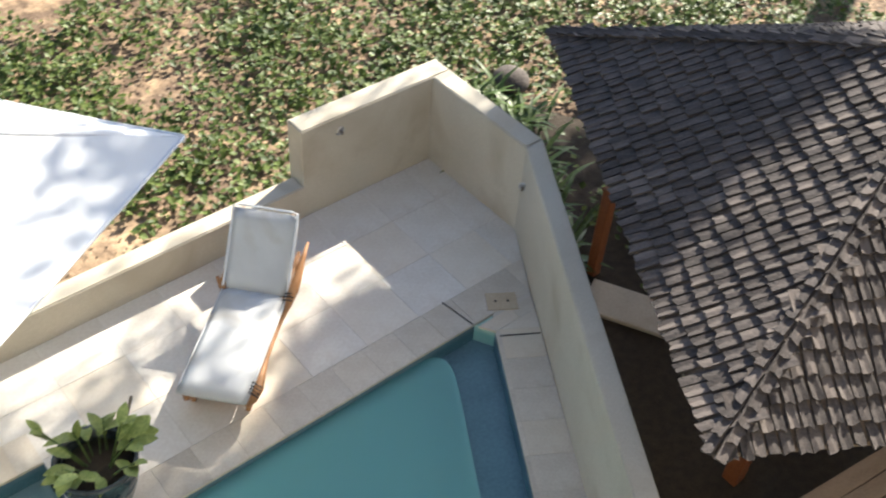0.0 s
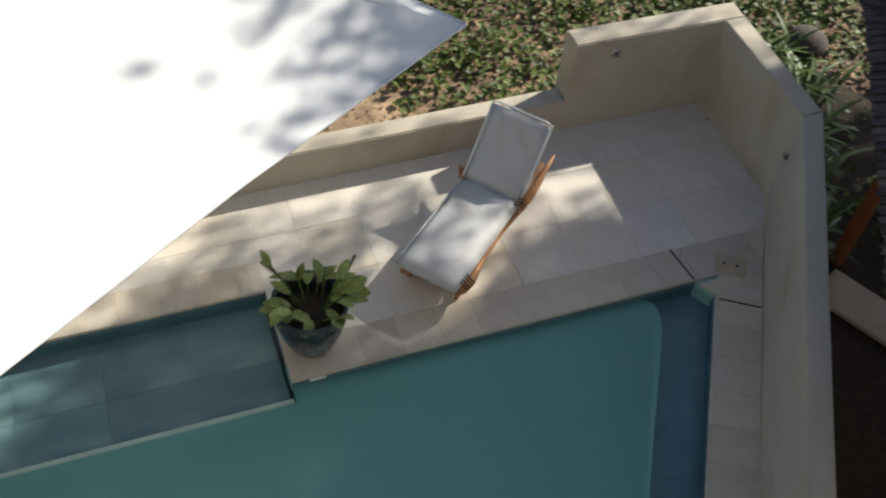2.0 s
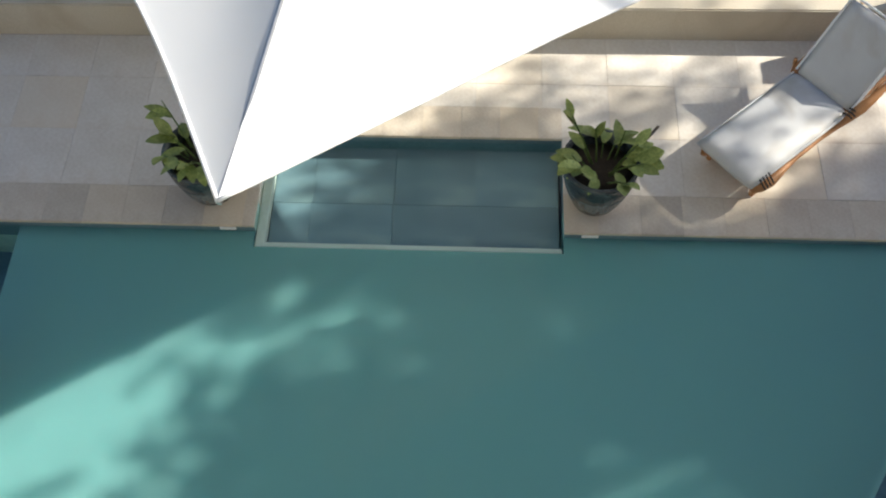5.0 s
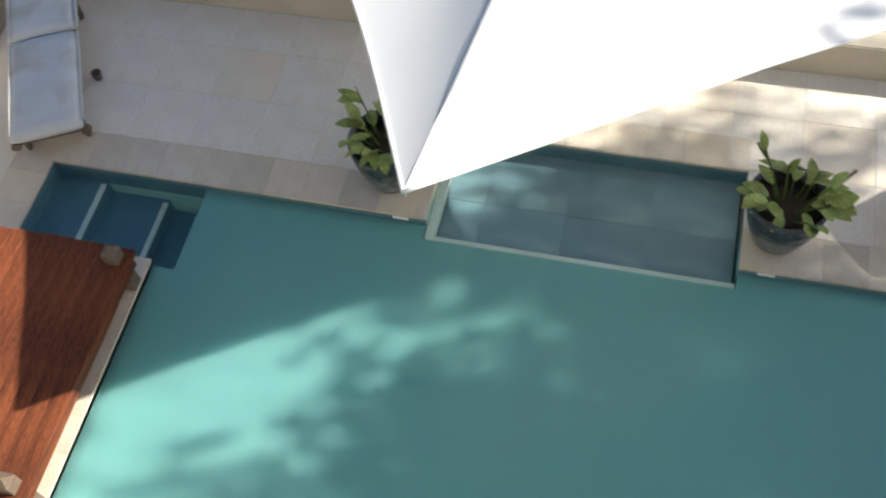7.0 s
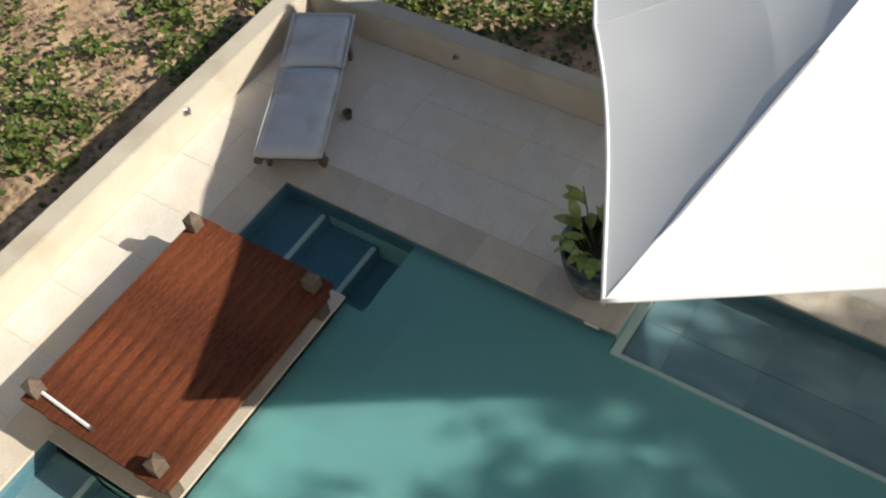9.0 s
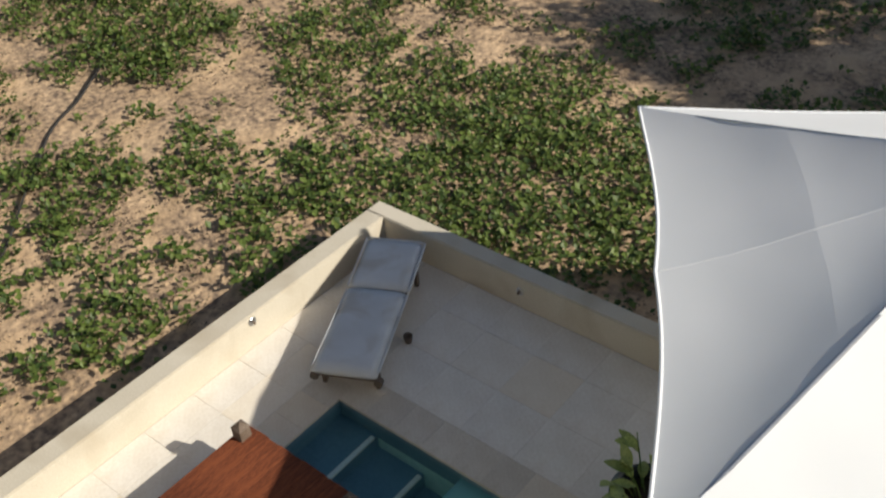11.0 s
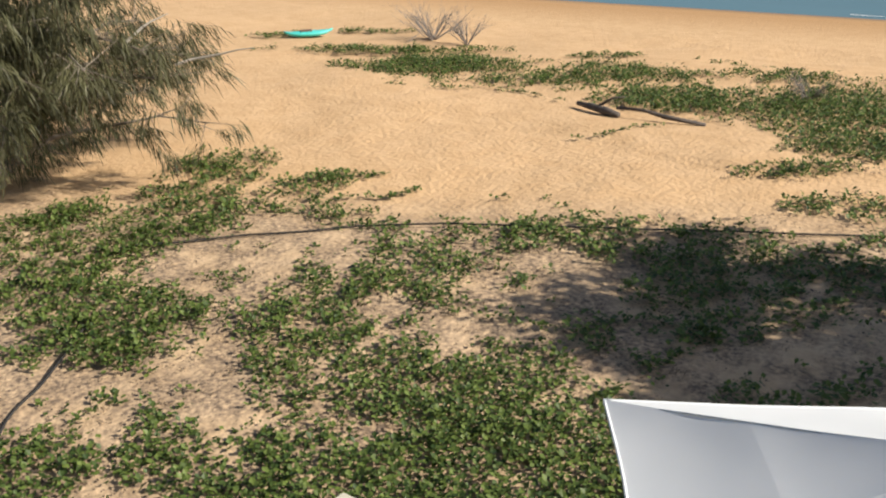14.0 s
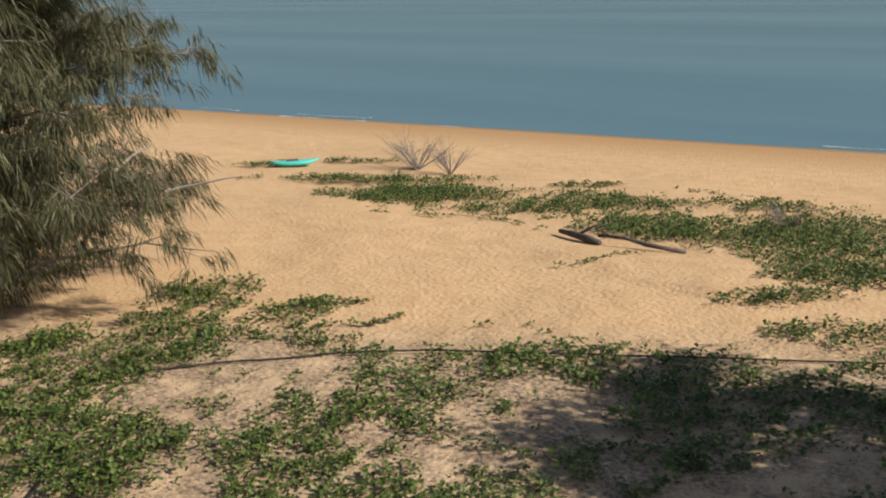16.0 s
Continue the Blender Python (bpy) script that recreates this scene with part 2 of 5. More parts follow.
def lathe(profile, seg=28):
    """profile: (radius, z) from bottom to top."""
    bm = bmesh.new()
    rings = []
    for r, z in profile:
        rings.append([bm.verts.new((r * math.cos(2 * math.pi * k / seg), r * math.sin(2 * math.pi * k / seg), z)) for k in range(seg)])
    for a, b in zip(rings, rings[1:]):
        for k in range(seg):
            bm.faces.new((a[k], a[(k + 1) % seg], b[(k + 1) % seg], b[k]))
    bm.faces.new(rings[0][::-1])
    bm.faces.new(rings[-1])
    return bm


def add_tube(bm, pts, radii, seg=8):
    rings = []
    for i, p in enumerate(pts):
        p = Vector(p)
        a, b = Vector(pts[max(i - 1, 0)]), Vector(pts[min(i + 1, len(pts) - 1)])
        t = (b - a).normalized()
        u = t.cross(Vector((0, 0, 1)) if abs(t.z) < 0.9 else Vector((1, 0, 0))).normalized()
        w = t.cross(u)
        r = radii[i] if isinstance(radii, (list, tuple)) else radii
        rings.append([bm.verts.new(p + (u * math.cos(2 * math.pi * k / seg) + w * math.sin(2 * math.pi * k / seg)) * r) for k in range(seg)])
    for a, b in zip(rings, rings[1:]):
        for k in range(seg):
            bm.faces.new((a[k], a[(k + 1) % seg], b[(k + 1) % seg], b[k]))
    bm.faces.new(rings[0][::-1])
    bm.faces.new(rings[-1])


def tube(pts, radii, seg=8):
    bm = bmesh.new()
    add_tube(bm, pts, radii, seg)
    bmesh.ops.recalc_face_normals(bm, faces=bm.faces)
    return bm


def soup(name, verts, faces, mat, smooth=False):
    me = bpy.data.meshes.new(name)
    me.from_pydata(verts, [], faces)
    me.materials.append(mat)
    if smooth:
        me.polygons.foreach_set("use_smooth", [True] * len(me.polygons))
    return me


def clip(poly, a, b):
    """Keep the part of poly on the left of the line a -> b."""
    out = []
    for i, p in enumerate(poly):
        q = poly[(i + 1) % len(poly)]
        sp = (b[0] - a[0]) * (p[1] - a[1]) - (b[1] - a[1]) * (p[0] - a[0])
        sq = (b[0] - a[0]) * (q[1] - a[1]) - (b[1] - a[1]) * (q[0] - a[0])
        if sp >= 0:
            out.append(p)
        if sp * sq < 0:
            k = sp / (sp - sq)
            out.append((p[0] + (q[0] - p[0]) * k, p[1] + (q[1] - p[1]) * k))
    return out


def clip_to(poly, region):
    for i in range(len(region)):
        poly = clip(poly, region[i], region[(i + 1) % len(region)])
        if len(poly) < 3:
            return []
    return poly


def area(poly):
    return 0.5 * sum(poly[i - 1][0] * poly[i][1] - poly[i][0] * poly[i - 1][1] for i in range(len(poly)))


# ---------- the plan ----------
GROUND = -0.3
WATER = -0.10
SLOPE = 0.611            # the east side leans by this in x for each metre of y
Y1 = 4.41                # pool's north edge
WALL_Y = 6.57            # inner face of the north walls


def east_pool(y):
    return 4.80 + (y - 4.37) * SLOPE


def east_wall(y):
    return 5.80 + (y - 5.20) * SLOPE


SHORE = Vector((-0.103, 0.995))


def ground_z(x, y):
    s = SHORE.x * x + SHORE.y * y
    z = GROUND
    if s > 24:
        z = GROUND - 0.9 * min((s - 24) / 18, 1)
    if s > 42:
        z = -1.2 - 0.035 * (s - 42)
    if s > 51:
        z -= 0.05 * min(s - 51, 60)
    return z


POOL = [(-5.37, 0.2), (east_pool(0.2), 0.2), (east_pool(4.22), 4.22), (4.60, Y1), (-5.37, Y1)]


def in_poly(x, y, poly, grow=0.0):
    for i in range(len(poly)):
        a, b = poly[i], poly[(i + 1) % len(poly)]
        l = math.hypot(b[0] - a[0], b[1] - a[1])
        if ((b[0] - a[0]) * (y - a[1]) - (b[1] - a[1]) * (x - a[0])) / l < -grow:
            return False
    return True


# ---------- ground, sea ----------
def lines(spans):
    out = []
    for a, b, step in spans:
        n = max(1, round((b - a) / step))
        out += [a + (b - a) * i / n for i in range(n)]
    return out + [spans[-1][1]]


def build_ground():
    xs = lines([(-2500, -300, 400), (-300, -60, 30), (-60, -30, 1.0), (-30, 14, 0.28), (14, 40, 2), (40, 300, 40), (300, 2500, 400)])
    ys = lines([(-2500, -300, 400), (-300, -20, 40), (-20, -2, 2), (-2, 54, 0.28), (54, 120, 6), (120, 400, 60), (400, 2500, 400)])
    verts = []
    for y in ys:
        for x in xs:
            z = ground_z(x, y)
            if -60 < x < 40 and -2 < y < 54:
                z += 0.07 * noise.noise((x * 0.35, y * 0.35, 0)) + 0.035 * noise.noise((x * 1.3, y * 1.3, 3))
                if 22 < y < 44:
                    z += 0.16 * noise.noise((x * 0.16, y * 0.22, 7)) * min(1, (44 - y) / 6)
                if y > 40:
                    z = ground_z(x, y)
            if -7 < x < 6.2 and -2 < y < 7:
                z = min(z, GROUND)
            if in_poly(x, y, POOL, 0.2) or (-1.9 < x < 0.9 and 4 < y < 5.6):
                z = -2.6
            verts.append((x, y, z))
    w = len(xs)
    faces = [(j * w + i, j * w + i + 1, (j + 1) * w + i + 1, (j + 1) * w + i) for j in range(len(ys) - 1) for i in range(w - 1)]
    m = bpy.data.materials.new("beach_sand")
    m.use_nodes = True
    N, L = m.node_tree.nodes, m.node_tree.links
    b = N["Principled BSDF"]
    b.inputs["Roughness"].default_value = 0.95
    b.inputs["Specular IOR Level"].default_value = 0.15
    tc = N.new("ShaderNodeTexCoord")

    def noise_node(s, d=5.0):
        n = N.new("ShaderNodeTexNoise")
        n.inputs["Scale"].default_value, n.inputs["Detail"].default_value = s, d
        L.new(tc.outputs["Object"], n.inputs["Vector"])
        return n

    def ramp(src, p0, p1):
        r = N.new("ShaderNodeMapRange")
        r.inputs[1].default_value, r.inputs[2].default_value = p0, p1
        L.new(src, r.inputs[0])
        return r.outputs[0]

    def mix(f, a, c):
        x = N.new("ShaderNodeMix")
        x.data_type = "RGBA"
        L.new(f, x.inputs[0])
        for s, v in ((6, a), (7, c)):
            if isinstance(v, tuple):
                x.inputs[s].default_value = (*v, 1)
            else:
                L.new(v, x.inputs[s])
        return x.outputs[2]

    big, mid, fine = noise_node(0.25), noise_node(1.6), noise_node(9.0, 8)
    sand = mix(ramp(mid.outputs[0], 0.35, 0.65), (0.545, 0.355, 0.195), (0.60, 0.40, 0.230))
    # leaf litter over the dune nearer the house
    sep = N.new("ShaderNodeSeparateXYZ")
    L.new(tc.outputs["Object"], sep.inputs[0])
    s1 = N.new("ShaderNodeMath")
    s1.operation = "MULTIPLY_ADD"
    s1.inputs[1].default_value = -0.53
    L.new(sep.outputs[0], s1.inputs[0])
    L.new(sep.outputs[1], s1.inputs[2])
    litter_zone = ramp(s1.outputs[0], 24.0, 21.0)
    sand = mix(litter_zone, sand, mix(ramp(mid.outputs[0], 0.35, 0.65), (0.52, 0.365, 0.225), (0.62, 0.445, 0.285)))
    lit = N.new("ShaderNodeMath")
    lit.operation = "MULTIPLY"
    L.new(litter_zone, lit.inputs[0])
    patch = N.new("ShaderNodeMath")
    patch.operation = "MULTIPLY"
    L.new(ramp(noise_node(1.3, 5).outputs[0], 0.33, 0.54), patch.inputs[0])
    L.new(ramp(noise_node(11.0, 6).outputs[0], 0.32, 0.66), patch.inputs[1])
    L.new(patch.outputs[0], lit.inputs[1])
    sand = mix(lit.outputs[0], sand, (0.165, 0.122, 0.092))
    # darker litter under the trees on the east side
    lee = N.new("ShaderNodeMath")
    lee.operation = "MULTIPLY"
    L.new(ramp(sep.outputs[0], 0.0, 3.5), lee.inputs[0])
    L.new(ramp(noise_node(3.0, 6).outputs[0], 0.30, 0.58), lee.inputs[1])
    lee2 = N.new("ShaderNodeMath")
    lee2.operation = "MULTIPLY"
    L.new(lee.outputs[0], lee2.inputs[0])
    L.new(litter_zone, lee2.inputs[1])
    sand = mix(lee2.outputs[0], sand, (0.15, 0.105, 0.075))
    # wet sand by the water
    s2 = N.new("ShaderNodeVectorMath")
    s2.operation = "DOT_PRODUCT"
    s2.inputs[1].default_value = (SHORE.x, SHORE.y, 0)
    L.new(tc.outputs["Object"], s2.inputs[0])
    sand = mix(ramp(s2.outputs["Value"], 43.5, 49.0), sand, (0.44, 0.265, 0.130))
    sand = mix(ramp(s2.outputs["Value"], 50.0, 51.2), sand, (0.20, 0.14, 0.10))
    L.new(sand, b.inputs["Base Color"])
    bp = N.new("ShaderNodeBump")
    bp.inputs["Strength"].default_value, bp.inputs["Distance"].default_value = 0.85, 0.06
    ft = noise_node(6.5, 5)
    L.new(ft.outputs[0], bp.inputs["Height"])
    L.new(bp.outputs[0], b.inputs["Normal"])
    ob = new("ground", soup("ground", verts, faces, m, True))
    tagged(ob, "golden beach sand with leaf litter sloping to the sea", "ground", kind="structure")


build_ground()

SEA_Z = -1.52
a, b2 = SHORE * 49.0, Vector((SHORE.y, -SHORE.x))
bm = bmesh.new()
pts = [a - b2 * 4500, a + b2 * 4500, a + b2 * 4500 + SHORE * 4500, a - b2 * 4500 + SHORE * 4500]
bm.faces.new([bm.verts.new((p.x, p.y, SEA_Z)) for p in pts])
FOAM = material("foam", (0.75, 0.76, 0.76), (0.6, 0.64, 0.66), 0.8, 2, 20, 0.3)
for k, (s0, wid) in enumerate(((50.6, 0.16), (51.8, 0.10))):
    fv, ff = [], []
    for i in range(700):
        p = SHORE * (s0 + 0.5 * noise.noise((i * 0.06, k * 9.0, 0))) + b2 * (-110 + i * 0.25)
        w_ = max(0.02, wid * (0.6 + 1.6 * noise.noise((i * 0.11, 4.0 + k, 2))))
        fv += [(p.x, p.y, SEA_Z + 0.015), (p.x + SHORE.x * w_, p.y + SHORE.y * w_, SEA_Z + 0.015)]
        if i and noise.noise((i * 0.03, 7.0 + k, 1)) > 0.12:
            o = 2 * i
            ff.append((o - 2, o, o + 1, o - 1))
    tagged(new("foam_line", soup("foam_line", fv, ff, FOAM)), "thin white foam line at the sea's edge", "foam", kind="structure")
tagged(link("sea_water", bm, SEA_WATER), "calm blue-green sea beyond the beach", "sea", kind="structure")

# ---------- pool ----------
def wall_run(name, poly, z1, label, cat="wall", bevel=0.012):
    return tagged(link(name, prism(poly, GROUND - 0.3, z1, bevel), RENDER_WALL), label, cat, kind="structure")


BOTTOM = -0.95
shell = thing("pool", (0, 0, 0), "teal plastered swimming pool with a slanted end", "swimming pool", kind="structure")
part("floor", prism([(-5.6, 0.0), (east_pool(0) + 0.3, 0.0), (east_pool(Y1) + 0.3, Y1 + 0.2), (-5.6, Y1 + 0.2)], BOTTOM - 0.2, BOTTOM), POOL_SHELL, shell)


def pool_wall(a, b, t=0.25, top=-0.03, mat=POOL_SHELL, name="side"):
    """Wall whose inner face runs a -> b with the water on its left."""
    d = Vector((b[0] - a[0], b[1] - a[1])).normalized()
    n = Vector((d.y, -d.x)) * t
    part(name, prism([a, (a[0] + n.x, a[1] + n.y), (b[0] + n.x, b[1] + n.y), b], BOTTOM - 0.1, top), mat, shell)


NX0, NX1, NY = -1.82, 0.80, 5.38
pool_wall((4.60, Y1), (NX1, Y1))
pool_wall((NX0, Y1), (-5.37, Y1))
pool_wall((-5.37, Y1), (-5.37, 0.2))
pool_wall((-5.37, 0.2), (east_pool(0.2), 0.2))
pool_wall((east_pool(0.2), 0.2), (east_pool(4.22), 4.22))
pool_wall((east_pool(4.22), 4.22), (4.60, Y1))
# sun shelf set into the deck
part("shelf", prism([(NX0 + 0.06, Y1 - 0.10), (NX1 - 0.02, Y1 - 0.10), (NX1 - 0.02, NY), (NX0 + 0.06, NY)], BOTTOM, -0.24), SHELF_TILE, shell)
part("side", prism([(NX0 - 0.2, NY), (NX1 + 0.2, NY), (NX1 + 0.2, NY + 0.2), (NX0 - 0.2, NY + 0.2)], BOTTOM, -0.03), BLUE_TILE, shell)
part("side", prism([(NX1, Y1 + 0.25), (NX1 + 0.2, Y1 + 0.25), (NX1 + 0.2, NY), (NX1, NY)], BOTTOM, -0.03), BLUE_TILE, shell)
part("side", prism([(NX0 - 0.2, Y1 + 0.25), (NX0, Y1 + 0.25), (NX0, NY), (NX0 - 0.2, NY)], BOTTOM, -0.03), NOSING, shell)
part("nosing", box((NX0 + 0.045, (Y1 + NY) / 2 - 0.08, -0.160), (0.085, NY - Y1 + 0.15, 0.10), 0.012), NOSING, shell, "pale rounded edge trim")
part("nosing", box(((NX0 + NX1) / 2, Y1 - 0.128, -0.165), (NX1 - NX0 - 0.02, 0.055, 0.10), 0.012), NOSING, shell, "pale rounded edge trim")
# bench along the slanted end
bw = 0.46
BENCH_EDGE = [(east_pool(0.2) - bw, 0.2)]
for k in range(9):
    f = k / 8
    BENCH_EDGE.append(tuple(Vector((4.03, 3.95)) * (1 - f) ** 2 + Vector((4.29, 4.38)) * 2 * f * (1 - f) + Vector((3.98, Y1)) * f ** 2))
part("bench", prism([(east_pool(0.2), 0.2), (east_pool(4.22), 4.22), (4.60, Y1)] + BENCH_EDGE[::-1], BOTTOM, -0.24), BLUE_TILE, shell)
part("nosing", tube([(x, y, -0.235) for x, y in BENCH_EDGE], 0.022, 6), NOSING, shell, "pale rounded bench edge", smooth=True)
# steps in the corner
for i, (x0, x1, z) in enumerate(((-5.37, -4.90, -0.24), (-4.90, -4.33, -0.40), (-4.33, -3.86, -0.58))):
    part("step", prism([(x0, 3.40), (x1, 3.40), (x1, Y1), (x0, Y1)], BOTTOM, z), BLUE_TILE, shell)
    if i < 2:
        part("nosing", box((x1 - 0.02, 3.9, z), (0.05, 0.94, 0.03), 0.008), NOSING, shell, "pale step edge")
# stone block on which the timber table stands
part("block", prism([(-5.4, 1.22), (-4.06, 1.22), (-4.06, 3.56), (-5.4, 3.56)], BOTTOM, -0.03), POOL_SHELL, shell)
for x0, x1, y0, y1, z in ((-5.37, -4.9, 0.2, 1.2, -0.24), (-4.9, -4.4, 0.2, 1.2, -0.4)):
    part("step", prism([(x0, y0), (x1, y0), (x1, y1), (x0, y1)], BOTTOM, z), SHELF_TILE, shell)
    part("nosing", box((x1 - 0.02, (y0 + y1) / 2, z), (0.05, y1 - y0, 0.03), 0.008), NOSING, shell, "pale step edge")
# waterline band
for a_, b_ in (((4.60, Y1), (NX1, Y1)), ((NX0, Y1), (-5.37, Y1)), ((-5.37, Y1), (-5.37, 3.56)), ((east_pool(0.2), 0.2), (east_pool(4.22), 4.22)), ((-4.06, 3.56), (-4.06, 1.22)), ((-4.06, 1.22), (-5.37, 1.22)), ((-5.37, 1.22), (-5.37, 0.2))):
    d = Vector((b_[0] - a_[0], b_[1] - a_[1])).normalized()
    n = Vector((-d.y, d.x)) * 0.006
    if a_ == (-4.06, 3.56) or a_ == (-4.06, 1.22):
        n = -n
    q = [a_, b_, (b_[0] + n.x, b_[1] + n.y), (a_[0] + n.x, a_[1] + n.y)]
    if area(q) < 0:
        q = q[::-1]
    part("waterline_band", prism(q, -0.26, -0.035), BLUE_TILE, shell, "dark blue waterline tile")
bm = bmesh.new()
SHALLOW = [
    [(NX0, Y1 - 0.16), (NX1, Y1 - 0.16), (NX1, NY), (NX0, NY)],
    [(-5.37, 3.56), (-3.86, 3.56), (-3.86, Y1), (-5.37, Y1)],
    [(-5.37, 0.2), (-4.4, 0.2), (-4.4, 1.22), (-5.37, 1.22)],
    [(east_pool(0.2), 0.2), (east_pool(4.22), 4.22), (4.60, Y1)] + BENCH_EDGE[::-1],
]
DEEP = [
    [(-4.4, 0.2)] + BENCH_EDGE + [(NX1, Y1), (NX1, Y1 - 0.16), (NX0, Y1 - 0.16), (NX0, Y1), (-3.86, Y1), (-3.86, 3.56), (-4.06, 3.56), (-4.06, 1.22), (-4.4, 1.22)],
]
for group_, slot in ((SHALLOW, 0), (DEEP, 1)):
    for q in group_:
        f = bm.faces.new([bm.verts.new((x, y, WATER)) for x, y in q])
        f.material_index = slot
water = tagged(link("pool_water", bm, POOL_WATER), "clear still pool water", "water", kind="structure")
water.data.materials.append(POOL_DEEP)

# ---------- walls ----------
H = 1.09
wall_run("wall_north", [(-6.83, 6.47), (4.15, 6.565), (4.15, 6.775), (-6.83, 6.685)], 0.40, "low cream rendered garden wall along the deck")
wall_run("wall_north_tall", [(4.153, WALL_Y), (6.01, WALL_Y), (6.01, WALL_Y + 0.25), (4.153, WALL_Y + 0.25)], H, "chest-high cream rendered wall with a water spout")
wall_run("wall_east", [(5.78, 5.14), (6.0, 5.14), (6.01, WALL_Y), (5.775, WALL_Y)], H - 0.002, "chest-high cream rendered wall")
wall_run("wall_east_slanted", [(east_wall(-0.6) - 0.02, -0.6), (east_wall(-0.6) + 0.19, -0.6), (6.0, 5.14), (5.78, 5.14)], H - 0.004, "long chest-high cream rendered wall")
wall_run("wall_west", [(-6.83, -0.6), (-6.58, -0.6), (-6.58, 6.47), (-6.83, 6.47)], 0.398, "low cream rendered garden wall in sun")
tagged(link("house_wall", prism([(-9, -0.9), (9, -0.9), (9, -0.6), (-9, -0.6)], GROUND, 6.2), RENDER_WALL), "plain cream rendered house wall", "wall", kind="structure")

# ---------- umbrella ----------
def umbrella():
    u = thing("umbrella", (-0.65, 6.43, 0), "large square white canvas parasol over the deck", "parasol")
    c = Vector((-0.65, 6.43, 0))
    corners = [Vector((-1.37, 3.0, 2.54)) - c, Vector((2.48, 5.47, 2.5)) - c, Vector((0.02, 9.60, 2.36)) - c, Vector((-3.837, 7.16, 2.38)) - c]
    apex = Vector((0, 0, 3.45))
    for k in range(4):
        A, B = corners[k], corners[(k + 1) % 4]
        bm = bmesh.new()
        n = 50
        rows = []
        for i in range(n + 1):
            f = i / n
            row = []
            for j in range(n + 1):
                g = j / n
                e = A.lerp(B, g)
                sag = 0.10 * 4 * g * (1 - g) + 0.055 * abs(math.sin(2 * math.pi * g)) if k == 3 else (0.64 if k == 1 else 0.16) * g * (1 - g)   # the hem is cut in curves
                e = e + (apex.xy - e.xy).to_3d().normalized() * sag
                p = e.lerp(apex, f)
                p.z -= 0.07 * math.sin(math.pi * f) * (0.4 + 2.4 * g * (1 - g))
                # packing creases half-way up and along the middle
                p.z -= (0.020 if k == 3 else 0.012) * (1 - f) * (abs(math.sin(2 * math.pi * g))  + abs(math.sin(math.pi * f / 0.46)) * (1 - abs(2 * g - 1) ** 6))
                p += Vector((0, 0, 0.006 * noise.noise((p.x * 2.0, p.y * 2.0, k))))
                row.append(bm.verts.new(p))
            rows.append(row)
        for i in range(n):
            for j in range(n):
                if i == n - 1:
                    bm.faces.new((rows[i][j], rows[i][j + 1], rows[n][0]))
                else:
                    bm.faces.new((rows[i][j], rows[i][j + 1], rows[i + 1][j + 1], rows[i + 1][j]))
        for i in range(n - 1):
            e = bm.edges.get((rows[i][n // 2], rows[i + 1][n // 2]))
            if e:
                e.smooth = False
        fold = rows[int(n * 0.46)]
        for v, w in zip(fold, fold[1:]):
            bm.edges.get((v, w)).smooth = False
        loose = [v for v in bm.verts if not v.link_faces]
        seam_line = [rows[i][n // 2].co + Vector((0, 0, 0.001)) for i in range(0, int(n * 0.8))]
        hem = [rows[0][j].co.copy() for j in range(n + 1)]
        bmesh.ops.delete(bm, geom=loose, context="VERTS")
        panel = part("canopy_panel", bm, SAIL, u, smooth=True)
        if k == 3:
            part("seam", tube(seam_line, 0.0035, 5), SAIL, panel, smooth=True)
        part("hem", tube(hem, 0.014, 6), SAIL, panel, smooth=True)
        part("rib", tube([A + Vector((0, 0, -0.03)), apex + Vector((0, 0, -0.06))], 0.02), STEEL, u)
    part("pole", tube([(0, 0, 0.05), (0, 0, 3.38)], 0.04, 12), STEEL, u)
    part("base_plate", box((0, -0.07, 0.03), (0.30, 0.28, 0.06), 0.01), GREYWOOD, u)


umbrella()



# ---------- deck ----------
deck = thing("deck", (0, 0, 0), "pale sandstone tiled pool deck with cream coping", "deck", kind="structure")
BED = [
    [(-6.58, -0.6), (-5.38, -0.6), (-5.38, WALL_Y), (-6.58, WALL_Y)],
    [(-5.38, Y1 + 0.01), (NX0 - 0.01, Y1 + 0.01), (NX0 - 0.01, WALL_Y), (-5.38, WALL_Y)],
    [(NX0 - 0.01, NY + 0.01), (NX1 + 0.01, NY + 0.01), (NX1 + 0.01, WALL_Y), (NX0 - 0.01, WALL_Y)],
    [(NX1 + 0.01, Y1 + 0.01), (east_wall(Y1 + 0.01), Y1 + 0.01), (5.80, 5.14), (5.80, WALL_Y), (NX1 + 0.01, WALL_Y)],
    [(east_pool(-0.6) + 0.01, -0.6), (east_wall(-0.6), -0.6), (east_wall(Y1), Y1 + 0.01), (east_pool(Y1) + 0.01, Y1 + 0.01)],
    [(-5.38, -0.6), (east_pool(-0.6), -0.6), (east_pool(0.2), 0.19), (-5.38, 0.19)],
    [(-5.38, 1.23), (-4.07, 1.23), (-4.07, 3.55), (-5.38, 3.55)],
]
for q in BED:
    part("mortar_bed", prism(q, -0.25 if q is not BED[6] else -0.035, -0.004), MORTAR, deck)


